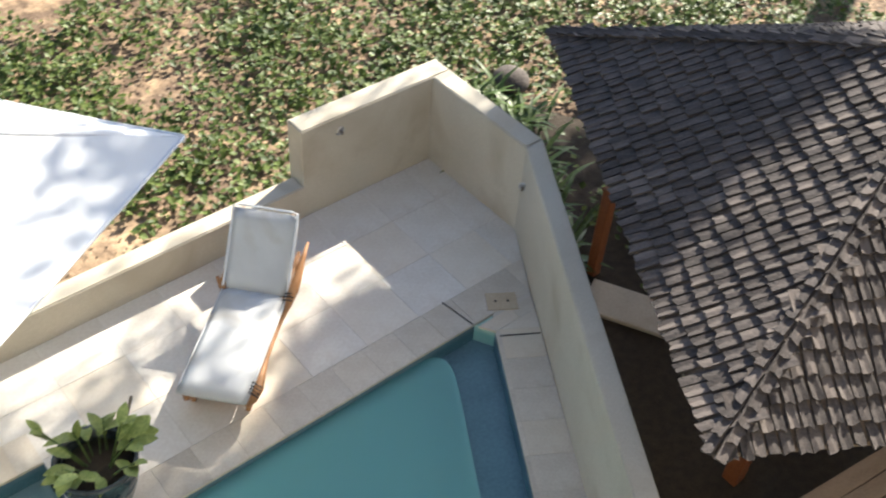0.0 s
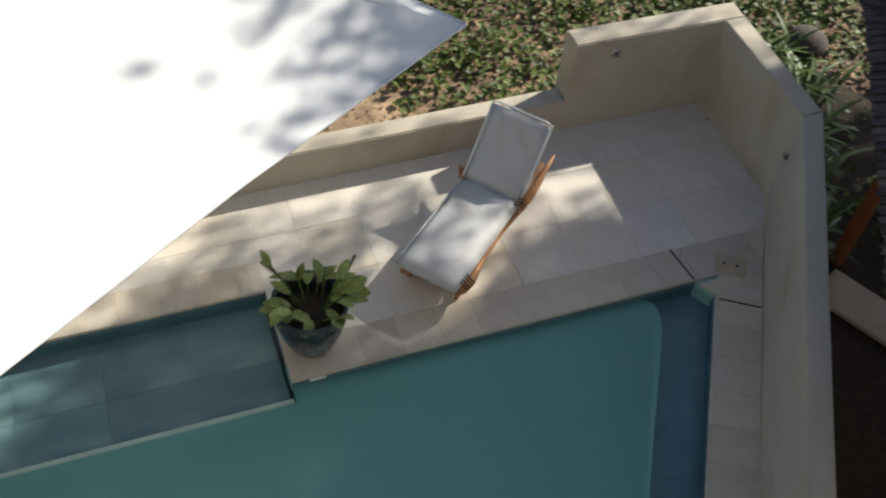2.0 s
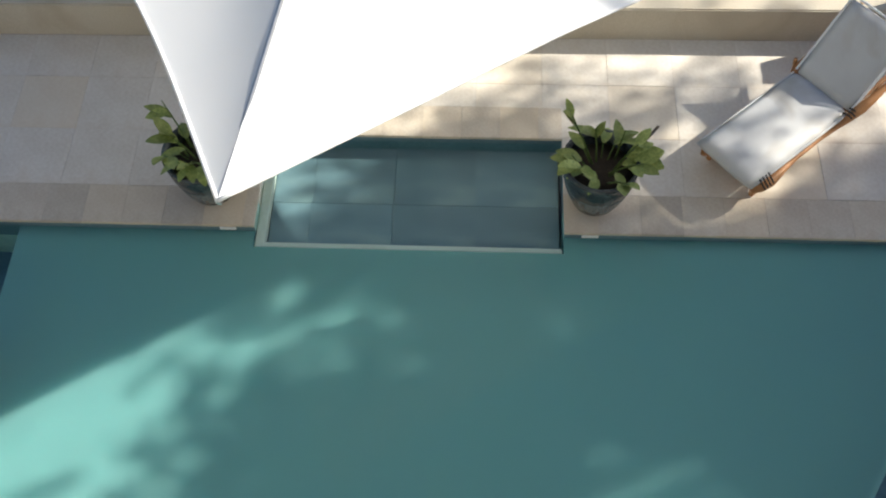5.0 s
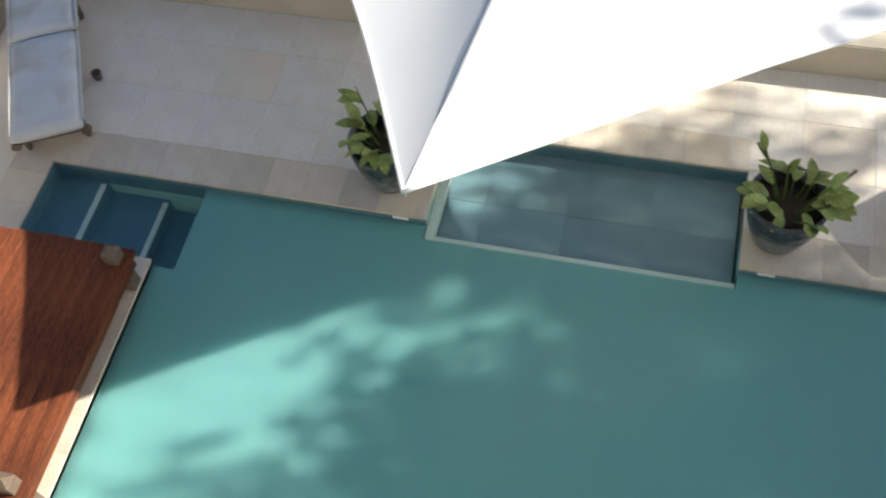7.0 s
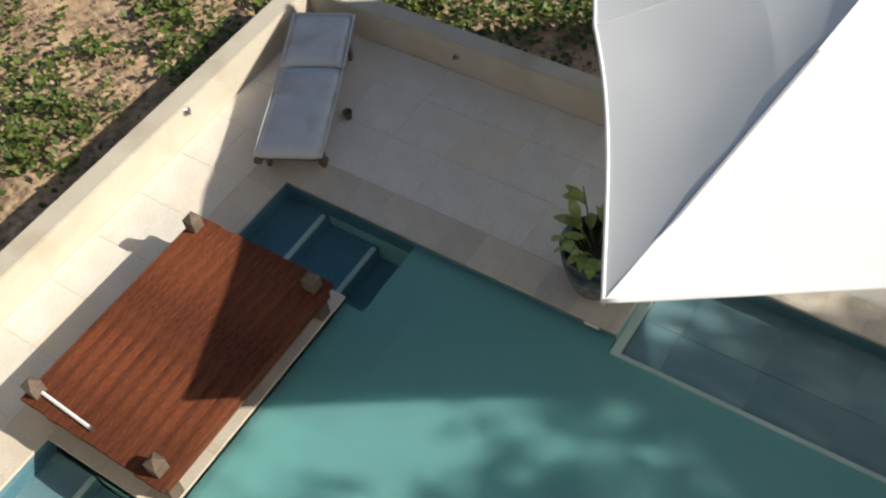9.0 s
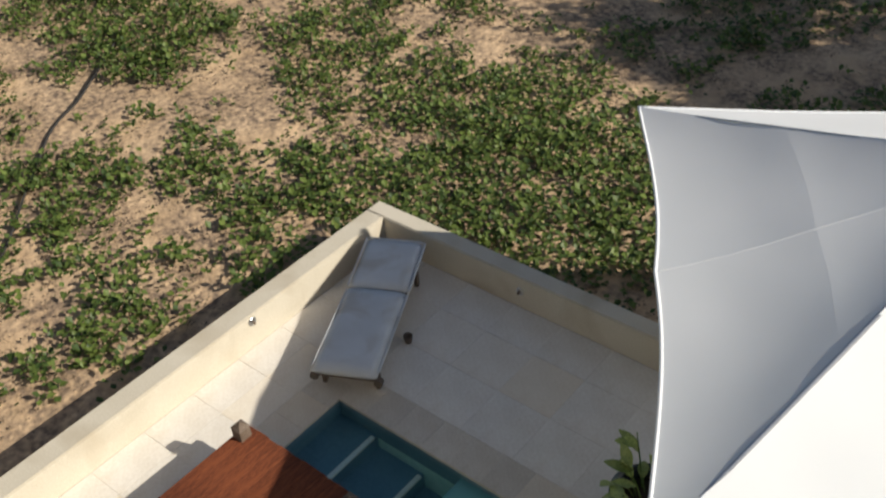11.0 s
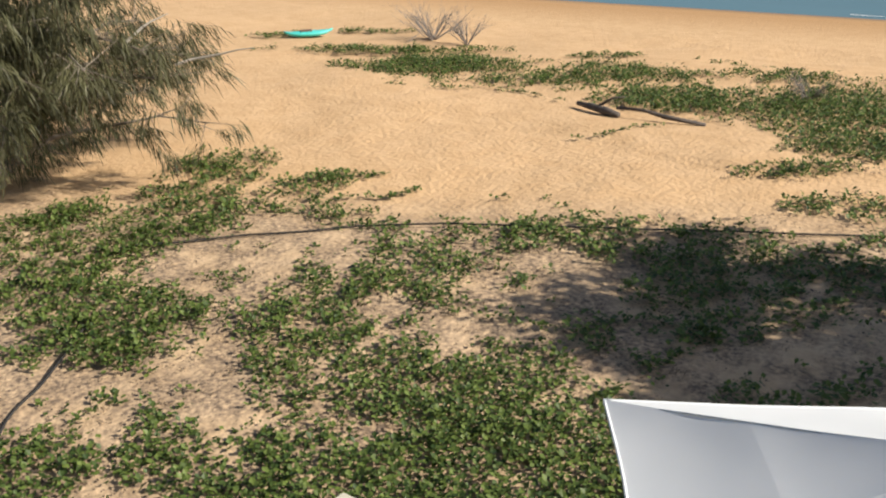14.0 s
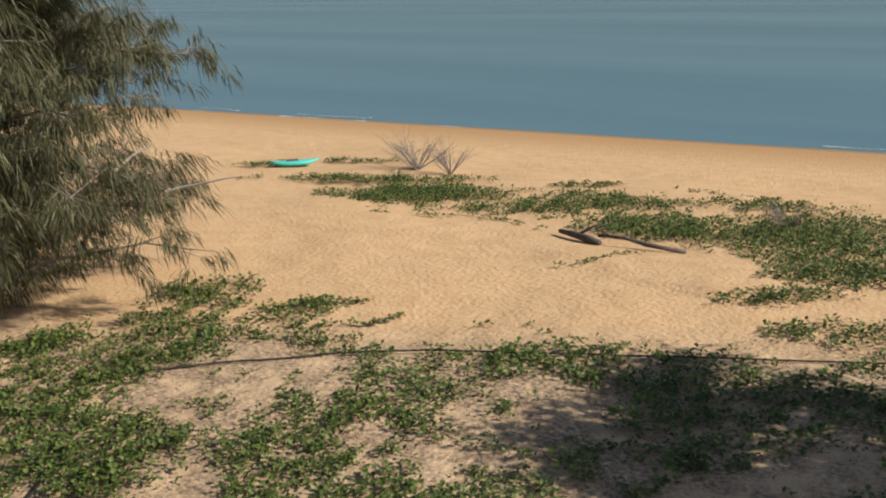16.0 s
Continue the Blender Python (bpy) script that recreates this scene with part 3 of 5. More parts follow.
def lay(region, x0, y0, w, d, mat, name, stagger=0.0, turn=0.0, gap=0.0011, top=0.0, skip=None):
    """Tiles on a grid turned about (x0, y0), cut to a convex region."""
    c, s_ = math.cos(turn), math.sin(turn)
    rad = max(math.hypot(p[0] - x0, p[1] - y0) for p in region) + 1
    nx, ny = int(rad / w) + 1, int(rad / d) + 1
    for j in range(-ny, ny):
        for i in range(-nx, nx):
            ox = i * w + (stagger * w if j % 2 else 0)
            cell = [(ox + gap, j * d + gap), (ox + w - gap, j * d + gap), (ox + w - gap, j * d + d - gap), (ox + gap, j * d + d - gap)]
            cell = [(x0 + a * c - b * s_, y0 + a * s_ + b * c) for a, b in cell]
            q = clip_to(cell, region)
            if len(q) < 3 or area(q) < 0.004:
                continue
            mx, my = sum(p[0] for p in q) / len(q), sum(p[1] for p in q) / len(q)
            h = top + rng.uniform(-0.0015, 0.0015)
            me_ob = part(name, prism([(p[0] - mx, p[1] - my) for p in q], -0.03, 0.0, 0.0015), mat, deck)
            me_ob.location = (mx, my, h)


COPW = 0.37
lay([(-5.37, Y1 - 0.015), (NX0, Y1 - 0.015), (NX0, Y1 + COPW), (-5.37, Y1 + COPW)], -5.37, Y1 - 0.015, 0.345, COPW + 0.015, COPING, "coping_stone")
lay([(east_pool(4.205), 4.205), (east_wall(4.205), 4.205), (east_wall(4.353), 4.353), (4.61, 4.353)], 4.6, 4.205, 0.4, 0.15, COPING, "coping_stone")
lay([(NX1, Y1 - 0.015), (east_wall(Y1 - 0.015), Y1 - 0.015), (east_wall(Y1 + COPW), Y1 + COPW), (NX1, Y1 + COPW)], NX1 - 0.06, Y1 - 0.015, 0.352, COPW + 0.015, COPING, "coping_stone")
lay([(NX0, NY - 0.015), (NX1, NY - 0.015), (NX1, NY + 0.33), (NX0, NY + 0.33)], NX0, NY - 0.015, 0.345, 0.345, COPING, "coping_stone")
lay([(-5.74, 3.56), (-5.355, 3.56), (-5.355, Y1 + COPW), (-5.74, Y1 + COPW)], -5.74, 3.56, 0.385, 0.345, COPING, "coping_stone")
turn_e = math.atan2(1, SLOPE)
lay([(east_pool(-0.5) - 0.012, -0.5), (east_wall(-0.5), -0.5), (east_wall(4.2), 4.2), (east_pool(4.2) - 0.012, 4.2)], east_pool(0.06), 0.0, 0.352, 0.9, COPING, "coping_stone", turn=turn_e)
lay([(-4.30, 1.205), (-4.045, 1.205), (-4.045, 3.575), (-4.30, 3.575)], -4.30, 1.205, 0.255, 0.6, COPING, "coping_stone")
lay([(-5.36, 1.205), (-4.30, 1.205), (-4.30, 1.46), (-5.36, 1.46)], -5.36, 1.205, 0.6, 0.255, COPING, "coping_stone")
lay([(-6.57, Y1 + COPW), (NX0, Y1 + COPW), (NX0, 6.50), (-6.57, 6.465)], -6.57, Y1 + COPW, 0.60, 0.60, TILE, "floor_tile")
lay([(NX0, NY + 0.33), (NX1, NY + 0.33), (NX1, 6.53), (NX0, 6.505)], -6.57, Y1 + COPW, 0.60, 0.60, TILE, "floor_tile")
lay([(NX1, Y1 + COPW), (east_wall(Y1 + COPW) - 0.005, Y1 + COPW), (5.795, 5.14), (5.795, WALL_Y - 0.005), (NX1, WALL_Y - 0.005)], -6.57, Y1 + COPW, 0.60, 0.60, TILE, "floor_tile")
lay([(-6.57, -0.5), (-5.74, -0.5), (-5.74, Y1 + COPW), (-6.57, Y1 + COPW)], -6.57, Y1 + COPW, 0.415, 0.60, TILE, "floor_tile")
lay([(-5.74, 1.47), (-4.31, 1.47), (-4.31, 3.555), (-5.74, 3.555)], -5.74, 1.47, 0.48, 0.52, TILE, "floor_tile")
lay([(-5.74, -0.5), (-5.36, -0.5), (-5.36, 1.46), (-5.74, 1.46)], -5.74, 1.46, 0.385, 0.345, COPING, "coping_stone")
lay([(NX0 + 0.09, Y1 - 0.09), (NX1 - 0.03, Y1 - 0.09), (NX1 - 0.03, NY), (NX0 + 0.09, NY)], NX1 - 0.03, NY, 0.72, 0.60, SHELF_TILE, "shelf_tile", top=-0.222)

for x in (-2.05, 1.02):
    part("light_plate", box((x, Y1 - 0.01, -0.06), (0.14, 0.012, 0.035), 0.004), CANVAS, shell, "small pale plate under the coping")

for a_, b_ in (((4.52, 4.79), (4.575, 4.40)), ((4.69, 4.14), (5.02, 3.94))):
    d = Vector((b_[0] - a_[0], b_[1] - a_[1]))
    me_ob = part("expansion_joint", box((0, 0, 0), (d.length, 0.014, 0.012), 0.002), RUBBER, deck, "dark sealed joint in the coping")
    me_ob.matrix_basis = pose((a_[0] + b_[0]) / 2, (a_[1] + b_[1]) / 2, 0.001, 0, 0, math.degrees(math.atan2(d.y, d.x)))
lid = thing("skimmer_lid", (4.99, 4.46, 0.0055), "tan square skimmer lid set in the coping", "skimmer lid", -33)
part("cover", box((0, 0, 0), (0.30, 0.22, 0.010), 0.003), LID, lid)
for x in (-0.06, 0.06):
    part("finger_hole", lathe([(0.014, 0.0), (0.014, 0.007), (0.010, 0.007)], 12), RUBBER, lid).location = (x, 0, 0)

# ---------- wall fittings ----------
def spout(at, rz):
    t = thing("water_spout", at, "small round metal water spout in the wall", "spout", rz, group="wall spouts")
    part("flange", lathe([(0.05, 0), (0.05, 0.010), (0.042, 0.016)], 16), STEEL, t).rotation_euler = (radians(90), 0, 0)
    part("pipe", tube([(0, 0, 0), (0, -0.03, 0), (0, -0.05, -0.015)], [0.014, 0.014, 0.012]), GREYWOOD, t)


spout((4.60, WALL_Y, 0.91), 0)
spout((5.70, 5.035, 0.70), -58.6)
spout((-6.58, 4.45, 0.32), 90)
spout((-4.70, 6.488, 0.22), 0)


# ---------- loungers ----------
def cushion(pts, width, thick, bulge=0.012):
    """Padded mat along a profile of (x, z), with rounded sides."""
    bm = bmesh.new()
    prof = []
    m = 8
    for k in range(m + 1):
        v = -1 + 2 * k / m
        prof.append((v * width / 2, thick / 2 * (1 - abs(v) ** 6) ** 0.5 + bulge * (1 - v * v)))
    full = prof + [(y, -z * 0.8) for y, z in prof[::-1]][1:-1]
    rings = []
    n = len(pts)
    for i, (x, z) in enumerate(pts):
        a, b = pts[max(i - 1, 0)], pts[min(i + 1, n - 1)]
        d = Vector((b[0] - a[0], b[1] - a[1])).normalized()
        k = 0.55 if i in (0, n - 1) else 1.0
        rings.append([bm.verts.new((x - d.y * q * k, y * (0.985 if i in (0, n - 1) else 1), z + d.x * q * k)) for y, q in full])
    c = len(full)
    for a, b in zip(rings, rings[1:]):
        for k in range(c):
            bm.faces.new((a[k], a[(k + 1) % c], b[(k + 1) % c], b[k]))
    bm.faces.new(rings[0][::-1])
    bm.faces.new(rings[-1])
    bmesh.ops.recalc_face_normals(bm, faces=bm.faces)
    return bm


def lounger(at, rz, back, label, wood, W_=0.60):
    """Foot end at the origin, head towards +x; back: the rise of the backrest in degrees."""
    t = thing("sun_lounger", at, label, "sun lounger", rz, group="sun loungers by the pool")
    L1, L2 = 1.16, 0.745
    ca, sa = math.cos(radians(back)), math.sin(radians(back))
    for y in (-W_ / 2 + 0.07, W_ / 2 - 0.07):
        part("side_rail", box(((L1 + 0.74) / 2, y, 0.235), (L1 + 0.56, 0.035, 0.07), 0.008), wood, t)
        for x in (0.12, L1 + 0.5):
            part("leg", box((x, y * 1.06, 0.12), (0.07, 0.045, 0.24), 0.012), wood, t)
        if back > 5:
            # carved side piece: a swollen foot, a thin waist, a rising arm with a pointed end
            o = 1 if y > 0 else -1
            run = [(-0.02, 0.300, 0.25, 0.026), (0.06, 0.335, 0.26, 0.046), (0.16, 0.350, 0.27, 0.052), (0.30, 0.340, 0.27, 0.034), (0.50, 0.325, 0.27, 0.022), (0.80, 0.322, 0.27, 0.020),
                   (1.00, 0.335, 0.29, 0.026), (1.12, 0.355, 0.34, 0.040), (1.22, 0.375, 0.40, 0.050), (1.34, 0.385, 0.45, 0.040), (1.50, 0.392, 0.52, 0.024), (1.66, 0.398, 0.58, 0.010)]
            arm = part("arm", tube([(a, b * (0.80 if o > 0 else 0.93) * o, c - (0.07 if o > 0 else 0.02)) for a, b, c, _ in run], [q[3] for q in run], 10), wood, t, "carved orange teak side arm", smooth=True)
            part("strut", tube([(1.22, 0.37 * o, 0.38), (1.16, 0.31 * o, 0.20)], 0.02, 6), wood, arm)
            for x_ in () if o > 0 else (0.02, 0.055, 0.09, 0.125, 1.05, 1.09, 1.13):
                part("lashing", tube([(x_, 0.30 * o, 0.375), (x_, 0.335 * o, 0.345), (x_ + 0.01, 0.375 * o, 0.30)] if x_ < 1 else [(x_, 0.29 * o, 0.40), (x_ + 0.02, 0.335 * o, 0.39), (x_ + 0.03, 0.37 * o, 0.37)], 0.008, 5), RUBBER, arm, "dark cord lashing")
        else:
            part("foot_knob", tube([(-0.03, y * 1.24, 0.20), (0.03, y * 1.24, 0.20)], 0.045, 12), wood, t, "dark rounded timber end")
    for k in range(9):
        part("slat", box((0.09 + k * 0.131, 0, 0.265), (0.085, W_ - 0.04, 0.016), 0.004), wood, t)
    part("cross_bar", box((0.05 if back < 5 else 0.16, 0, 0.21), (0.04, W_ - (0.05 if back < 5 else 0.19), 0.11), 0.01), wood, t)
    seat = [(-0.07 + (L1 + 0.05) * i / 10, 0.318 + 0.004 * math.sin(i * 1.7)) for i in range(11)]
    part("seat_cushion", cushion(seat, W_ + 0.02, 0.09), CUSHION, t, "pale grey flat cushion", smooth=True)
    off = 0.02
    # the padded back curls up from the seat
    bk = [(L1 + off - 0.03 * sa, 0.318 + 0.01 * sa)]
    for i in range(8):
        a_ = radians(back * (0.86 + i * 0.24 / 7)) if back > 5 else radians(back)
        bk.append((bk[-1][0] + L2 / 8 * math.cos(a_), bk[-1][1] + L2 / 8 * math.sin(a_)))
    def behind(f, down):
        """A point under the curled back, f along it, and its slope."""
        i_ = min(7, int(f * 8))
        p, q = bk[i_], bk[i_ + 1]
        g = f * 8 - i_
        sl = math.atan2(q[1] - p[1], q[0] - p[0])
        return p[0] + (q[0] - p[0]) * g + math.sin(sl) * down, p[1] + (q[1] - p[1]) * g - math.cos(sl) * down, sl

    for y in (-W_ / 2 + 0.07, W_ / 2 - 0.07):
        rail = [behind(f / 6, 0.065) for f in range(7)]
        part("backrest_rail", tube([(q[0], y, q[1]) for q in rail], 0.018, 6), wood, t)
    for f in range(6):
        q = behind(0.08 + f * 0.165, 0.046)
        part("slat", box((q[0], 0, q[1]), (0.085, W_ - 0.10, 0.014), 0.004, rot=(0, -math.degrees(q[2]), 0)), wood, t)
    bcush = part("back_cushion", cushion(bk, W_ + 0.02, 0.085), CUSHION, t, "pale grey cushion on the back", smooth=True)
    e = bk[-1]
    part("piping", tube([(bk[0][0], W_ / 2, bk[0][1] + 0.02), (e[0], W_ / 2, e[1] + 0.025), (e[0] + 0.01, W_ / 2 - 0.06, e[1] + 0.03), (e[0] + 0.01, -W_ / 2 + 0.06, e[1] + 0.03), (e[0], -W_ / 2, e[1] + 0.025), (bk[0][0], -W_ / 2, bk[0][1] + 0.02)], 0.011, 6), CANVAS if back > 5 else CUSHION, bcush, "white piping" if back > 5 else "grey piping")
    for y in (-W_ / 2, W_ / 2):
        part("piping", tube([(0.0, y, 0.33), (L1 - 0.03, y, 0.33)], 0.008, 6), CUSHION, t, "grey piping")
    return t


lounger((2.15, 4.93, 0), 41.0, 51, "teak sun lounger with pale grey cushion and raised back", TEAK)
lounger((-5.33, 4.51, 0), 116.3, 3, "dark timber sun lounger lying flat with grey cushion", GREYWOOD, 0.66)


# ---------- pots ----------
def leaf_mesh(length, width, droop, fold=0.25):
    bm = bmesh.new()
    n = 6
    rows = []
    for i in range(n + 1):
        f = i / n
        w = width * math.sin(math.pi * min(1, f * 0.92 + 0.06)) ** 0.8 * 0.5
        x = length * f * (1 - 0.15 * droop * f)
        z = -droop * length * f * f * 0.6
        rows.append([bm.verts.new((x, -w, z + w * fold)), bm.verts.new((x, 0, z)), bm.verts.new((x, w, z + w * fold))])
    for a, b in zip(rows, rows[1:]):
        bm.faces.new((a[0], b[0], b[1], a[1]))
        bm.faces.new((a[1], b[1], b[2], a[2]))
    return bm


def potted_plant(at, label, seed, n, bare):
    r = random.Random(seed)
    t = thing("potted_plant", at, label, "potted plant", group="potted plants by the pool")
    pot = part("pot", lathe([(0.262, 0.22), (0.268, 0.26), (0.287, 0.32), (0.300, 0.40), (0.297, 0.45), (0.308, 0.47), (0.308, 0.495), (0.280, 0.495), (0.268, 0.44), (0.262, 0.33)], 40), GLAZE, t, "dark glazed upper pot wall and rim", smooth=True)
    pot.scale = (1.03, 1.03, 1.12)
    part("pot_foot", lathe([(0.17, 0), (0.19, 0.015), (0.225, 0.10), (0.255, 0.19), (0.2685, 0.245), (0.274, 0.265), (0.262, 0.27)], 40), GLAZE_RUN, pot, "grey-blue run glaze on the lower pot", smooth=True)
    part("soil", lathe([(0.262, 0.36), (0.264, 0.425), (0.13, 0.445), (0.02, 0.45)], 24), SOIL_AND_SHADE, t, smooth=True)
    for k in range(n):
        a = k * 2.4 + r.uniform(-0.3, 0.3)
        rad = r.uniform(0.03, 0.17)
        lean = r.uniform(0.15, 0.75)
        h = r.uniform(0.24, 0.50)
        base = Vector((rad * math.cos(a), rad * math.sin(a), 0.43))
        tip = base + Vector((math.cos(a) * lean * h, math.sin(a) * lean * h, h))
        stem = part("stem", tube([base, base.lerp(tip, 0.5) + Vector((0, 0, 0.03)), tip], [0.009, 0.007, 0.005], 6), STRAP, t)
        for q in range(r.choice((2, 3, 3))):
            L_ = r.uniform(0.15, 0.25)
            lf = part("leaf", leaf_mesh(L_, L_ * r.uniform(0.40, 0.52), r.uniform(0.1, 0.6)), LEAF, stem, smooth=True)
            p = base.lerp(tip, r.uniform(0.45, 1.0))
            lf.matrix_basis = Matrix.Translation(p) @ Euler((r.uniform(-0.4, 0.4), -r.uniform(0.2, 1.25), a + r.uniform(-1.3, 1.3))).to_matrix().to_4x4()
    for k in range(n):
        a = k * 6.283 / n + r.uniform(-0.3, 0.3)
        L_ = r.uniform(0.15, 0.24)
        p = Vector((0.17 * math.cos(a), 0.17 * math.sin(a), 0.52 + r.uniform(0, 0.08)))
        stem = part("stem", tube([p * 0.6 + Vector((0, 0, 0.10)), p], [0.006, 0.005], 6), STRAP, t)
        lf = part("leaf", leaf_mesh(L_, L_ * r.uniform(0.42, 0.55), r.uniform(0.3, 0.8)), LEAF, stem, smooth=True)
        lf.matrix_basis = Matrix.Translation(p) @ Euler((r.uniform(-0.4, 0.4), -r.uniform(0.0, 0.6), a + r.uniform(-0.4, 0.4))).to_matrix().to_4x4()
    if bare:
        st = part("stem", tube([(0.12, 0.02, 0.35), (0.28, 0.07, 0.60), (0.42, 0.15, 0.82)], [0.012, 0.010, 0.014], 6), BARK, t, "bare leaning stalk")
        for (x, y, z, a, L_) in ((0.26, 0.02, 0.55, 0.1, 0.25), (0.30, 0.05, 0.50, -0.6, 0.24), (0.25, 0.05, 0.50, -0.2, 0.22)):
            lf = part("leaf", leaf_mesh(L_, L_ * 0.62, 0.15), LEAF, st, smooth=True)
            lf.matrix_basis = Matrix.Translation((x, y, z)) @ Euler((0.5, -0.35, a)).to_matrix().to_4x4()


potted_plant((1.06, 4.75, 0), "broad-leaved plant in a dark glazed pot, one bare stalk", 3, 8, True)
potted_plant((-2.21, 4.77, 0), "small broad-leaved plant in a dark glazed pot", 8, 10, False)


# ---------- timber table ----------
def timber_table():
    t = thing("timber_table", (-4.74, 2.35, 0), "low heavy red-brown timber table with corner posts", "table")
    X0, X1, Y0, Y1_ = -0.76, 0.76, -1.08, 1.08
    TOPZ = 0.42
    n = 11
    w = (X1 - X0) / n
    for k in range(n):
        me_ = part("plank", box((0, 0, 0), (w - 0.001, Y1_ - Y0, 0.045), 0.0015), DARKWOOD, t)
        me_.location = (X0 + w * (k + 0.5), rng.uniform(-0.008, 0.008), TOPZ - 0.022)
    for x in (X0 + 0.05, X1 - 0.05):
        part("apron", box((x, 0, TOPZ - 0.11), (0.05, Y1_ - Y0 - 0.1, 0.12), 0.006), DARKWOOD, t)
    for y in (Y0 + 0.05, Y1_ - 0.05):
        part("apron", box((0, y, TOPZ - 0.11), (X1 - X0 - 0.14, 0.05, 0.12), 0.006), DARKWOOD, t)
    for x in (X0 + 0.07, X1 - 0.13):
        for y in (Y0 + 0.12, Y1_ - 0.12):
            p = part("post", box((x, y, 0.27), (0.12, 0.12, 0.54), 0.008), GREYWOOD, t, "square dark corner post")
            cp = bmesh.new()
            c4 = [cp.verts.new((x + a * 0.063, y + b * 0.063, 0.541)) for a, b in ((-1, -1), (1, -1), (1, 1), (-1, 1))]
            tp = cp.verts.new((x, y, 0.60))
            cp.faces.new(c4[::-1])
            for i in range(4):
                cp.faces.new((c4[i], c4[(i + 1) % 4], tp))
            part("cap", cp, GREYWOOD, p)


timber_table()
rod = thing("white_rod", (-5.08, 1.385, 0.436), "thin white rod lying on the timber table", "rod", -3)
part("shaft", tube([(-0.29, 0, 0), (0.27, 0, 0)], 0.016, 10), CANVAS, rod)
part("end_cap", tube([(0.27, 0, 0), (0.30, 0, 0)], 0.018, 10), STEEL, rod)

cup = thing("deck_ornament", (-5.32, 5.39, 0), "small dark cup standing on the deck", "cup")
part("bowl", lathe([(0.035, 0), (0.045, 0.05), (0.05, 0.09), (0.042, 0.088), (0.03, 0.02)], 16), GREYWOOD, cup, smooth=True)
# ---------- hut with a shingled hip roof ----------
HA, HB = Vector((6.65, 5.79)), Vector((4.03, 1.55))
HU = (HA - HB).normalized()
HV = Vector((HU.y, -HU.x))
HL = (HA - HB).length
HC = (HA + HB) / 2 + HV * HL / 2
EAVE, PEAK = 1.7, 3.1
hut = thing("hut", (HC.x, HC.y, GROUND), "open timber hut with a weathered shingle hip roof", "hut")
hut_corners = [HB, HA, HA + HV * HL, HB + HV * HL]
hap = Vector((0, 0, PEAK - GROUND))
roofs = []
for k in range(4):
    A = Vector((*(hut_corners[k] - HC), EAVE - GROUND))
    B = Vector((*(hut_corners[(k + 1) % 4] - HC), EAVE - GROUND))
    bm = bmesh.new()
    top = [bm.verts.new(p) for p in (A, B, hap)]
    low = [bm.verts.new(p - Vector((0, 0, 0.05))) for p in (A, B, hap)]
    bm.faces.new(top)
    bm.faces.new(low[::-1])
    for i in range(3):
        bm.faces.new((top[i], low[i], low[(i + 1) % 3], top[(i + 1) % 3]))
    bmesh.ops.recalc_face_normals(bm, faces=bm.faces)
    roofs.append((part("roof", bm, GREYWOOD, hut), A, B))
    p = (A * 0.60).to_2d()
    part("post", box((p.x, p.y, (EAVE - GROUND) / 2 + 0.22), (0.14, 0.14, EAVE - GROUND + 0.44), 0.01), TERRACOTTA, hut, "red-brown timber post")


def shingle_mesh(w, l, t, seed):
    """Butt end at y = 0, running up to y = l; slightly cupped."""
    r = random.Random(seed)
    bm = bmesh.new()
    cup_ = r.uniform(-0.006, 0.016)
    skew = r.uniform(-0.012, 0.012)
    top, low = [], []
    for i in range(3):
        x = -w / 2 + w * i / 2
        z = cup_ * (0 if i == 1 else 1)
        top.append((bm.verts.new((x, r.uniform(-0.012, 0.012) + skew * (i - 1), t + z)), bm.verts.new((x, l, 0.004))))
        low.append(bm.verts.new((x, 0.004 + skew * (i - 1), z)))
    for i in range(2):
        bm.faces.new((top[i][0], top[i + 1][0], top[i + 1][1], top[i][1]))
        bm.faces.new((low[i], low[i + 1], top[i + 1][0], top[i][0]))
    bm.faces.new((low[0], top[0][0], top[0][1]))
    bm.faces.new((low[2], top[2][1], top[2][0]))
    me = bpy.data.meshes.new("shingle")
    bm.to_mesh(me)
    bm.free()
    me.materials.append(SHINGLE)
    return me


SHINGLES = [shingle_mesh(0.070 + 0.004 * (k % 4), 0.27, 0.030, 20 + k) for k in range(14)]
ROW = 0.165


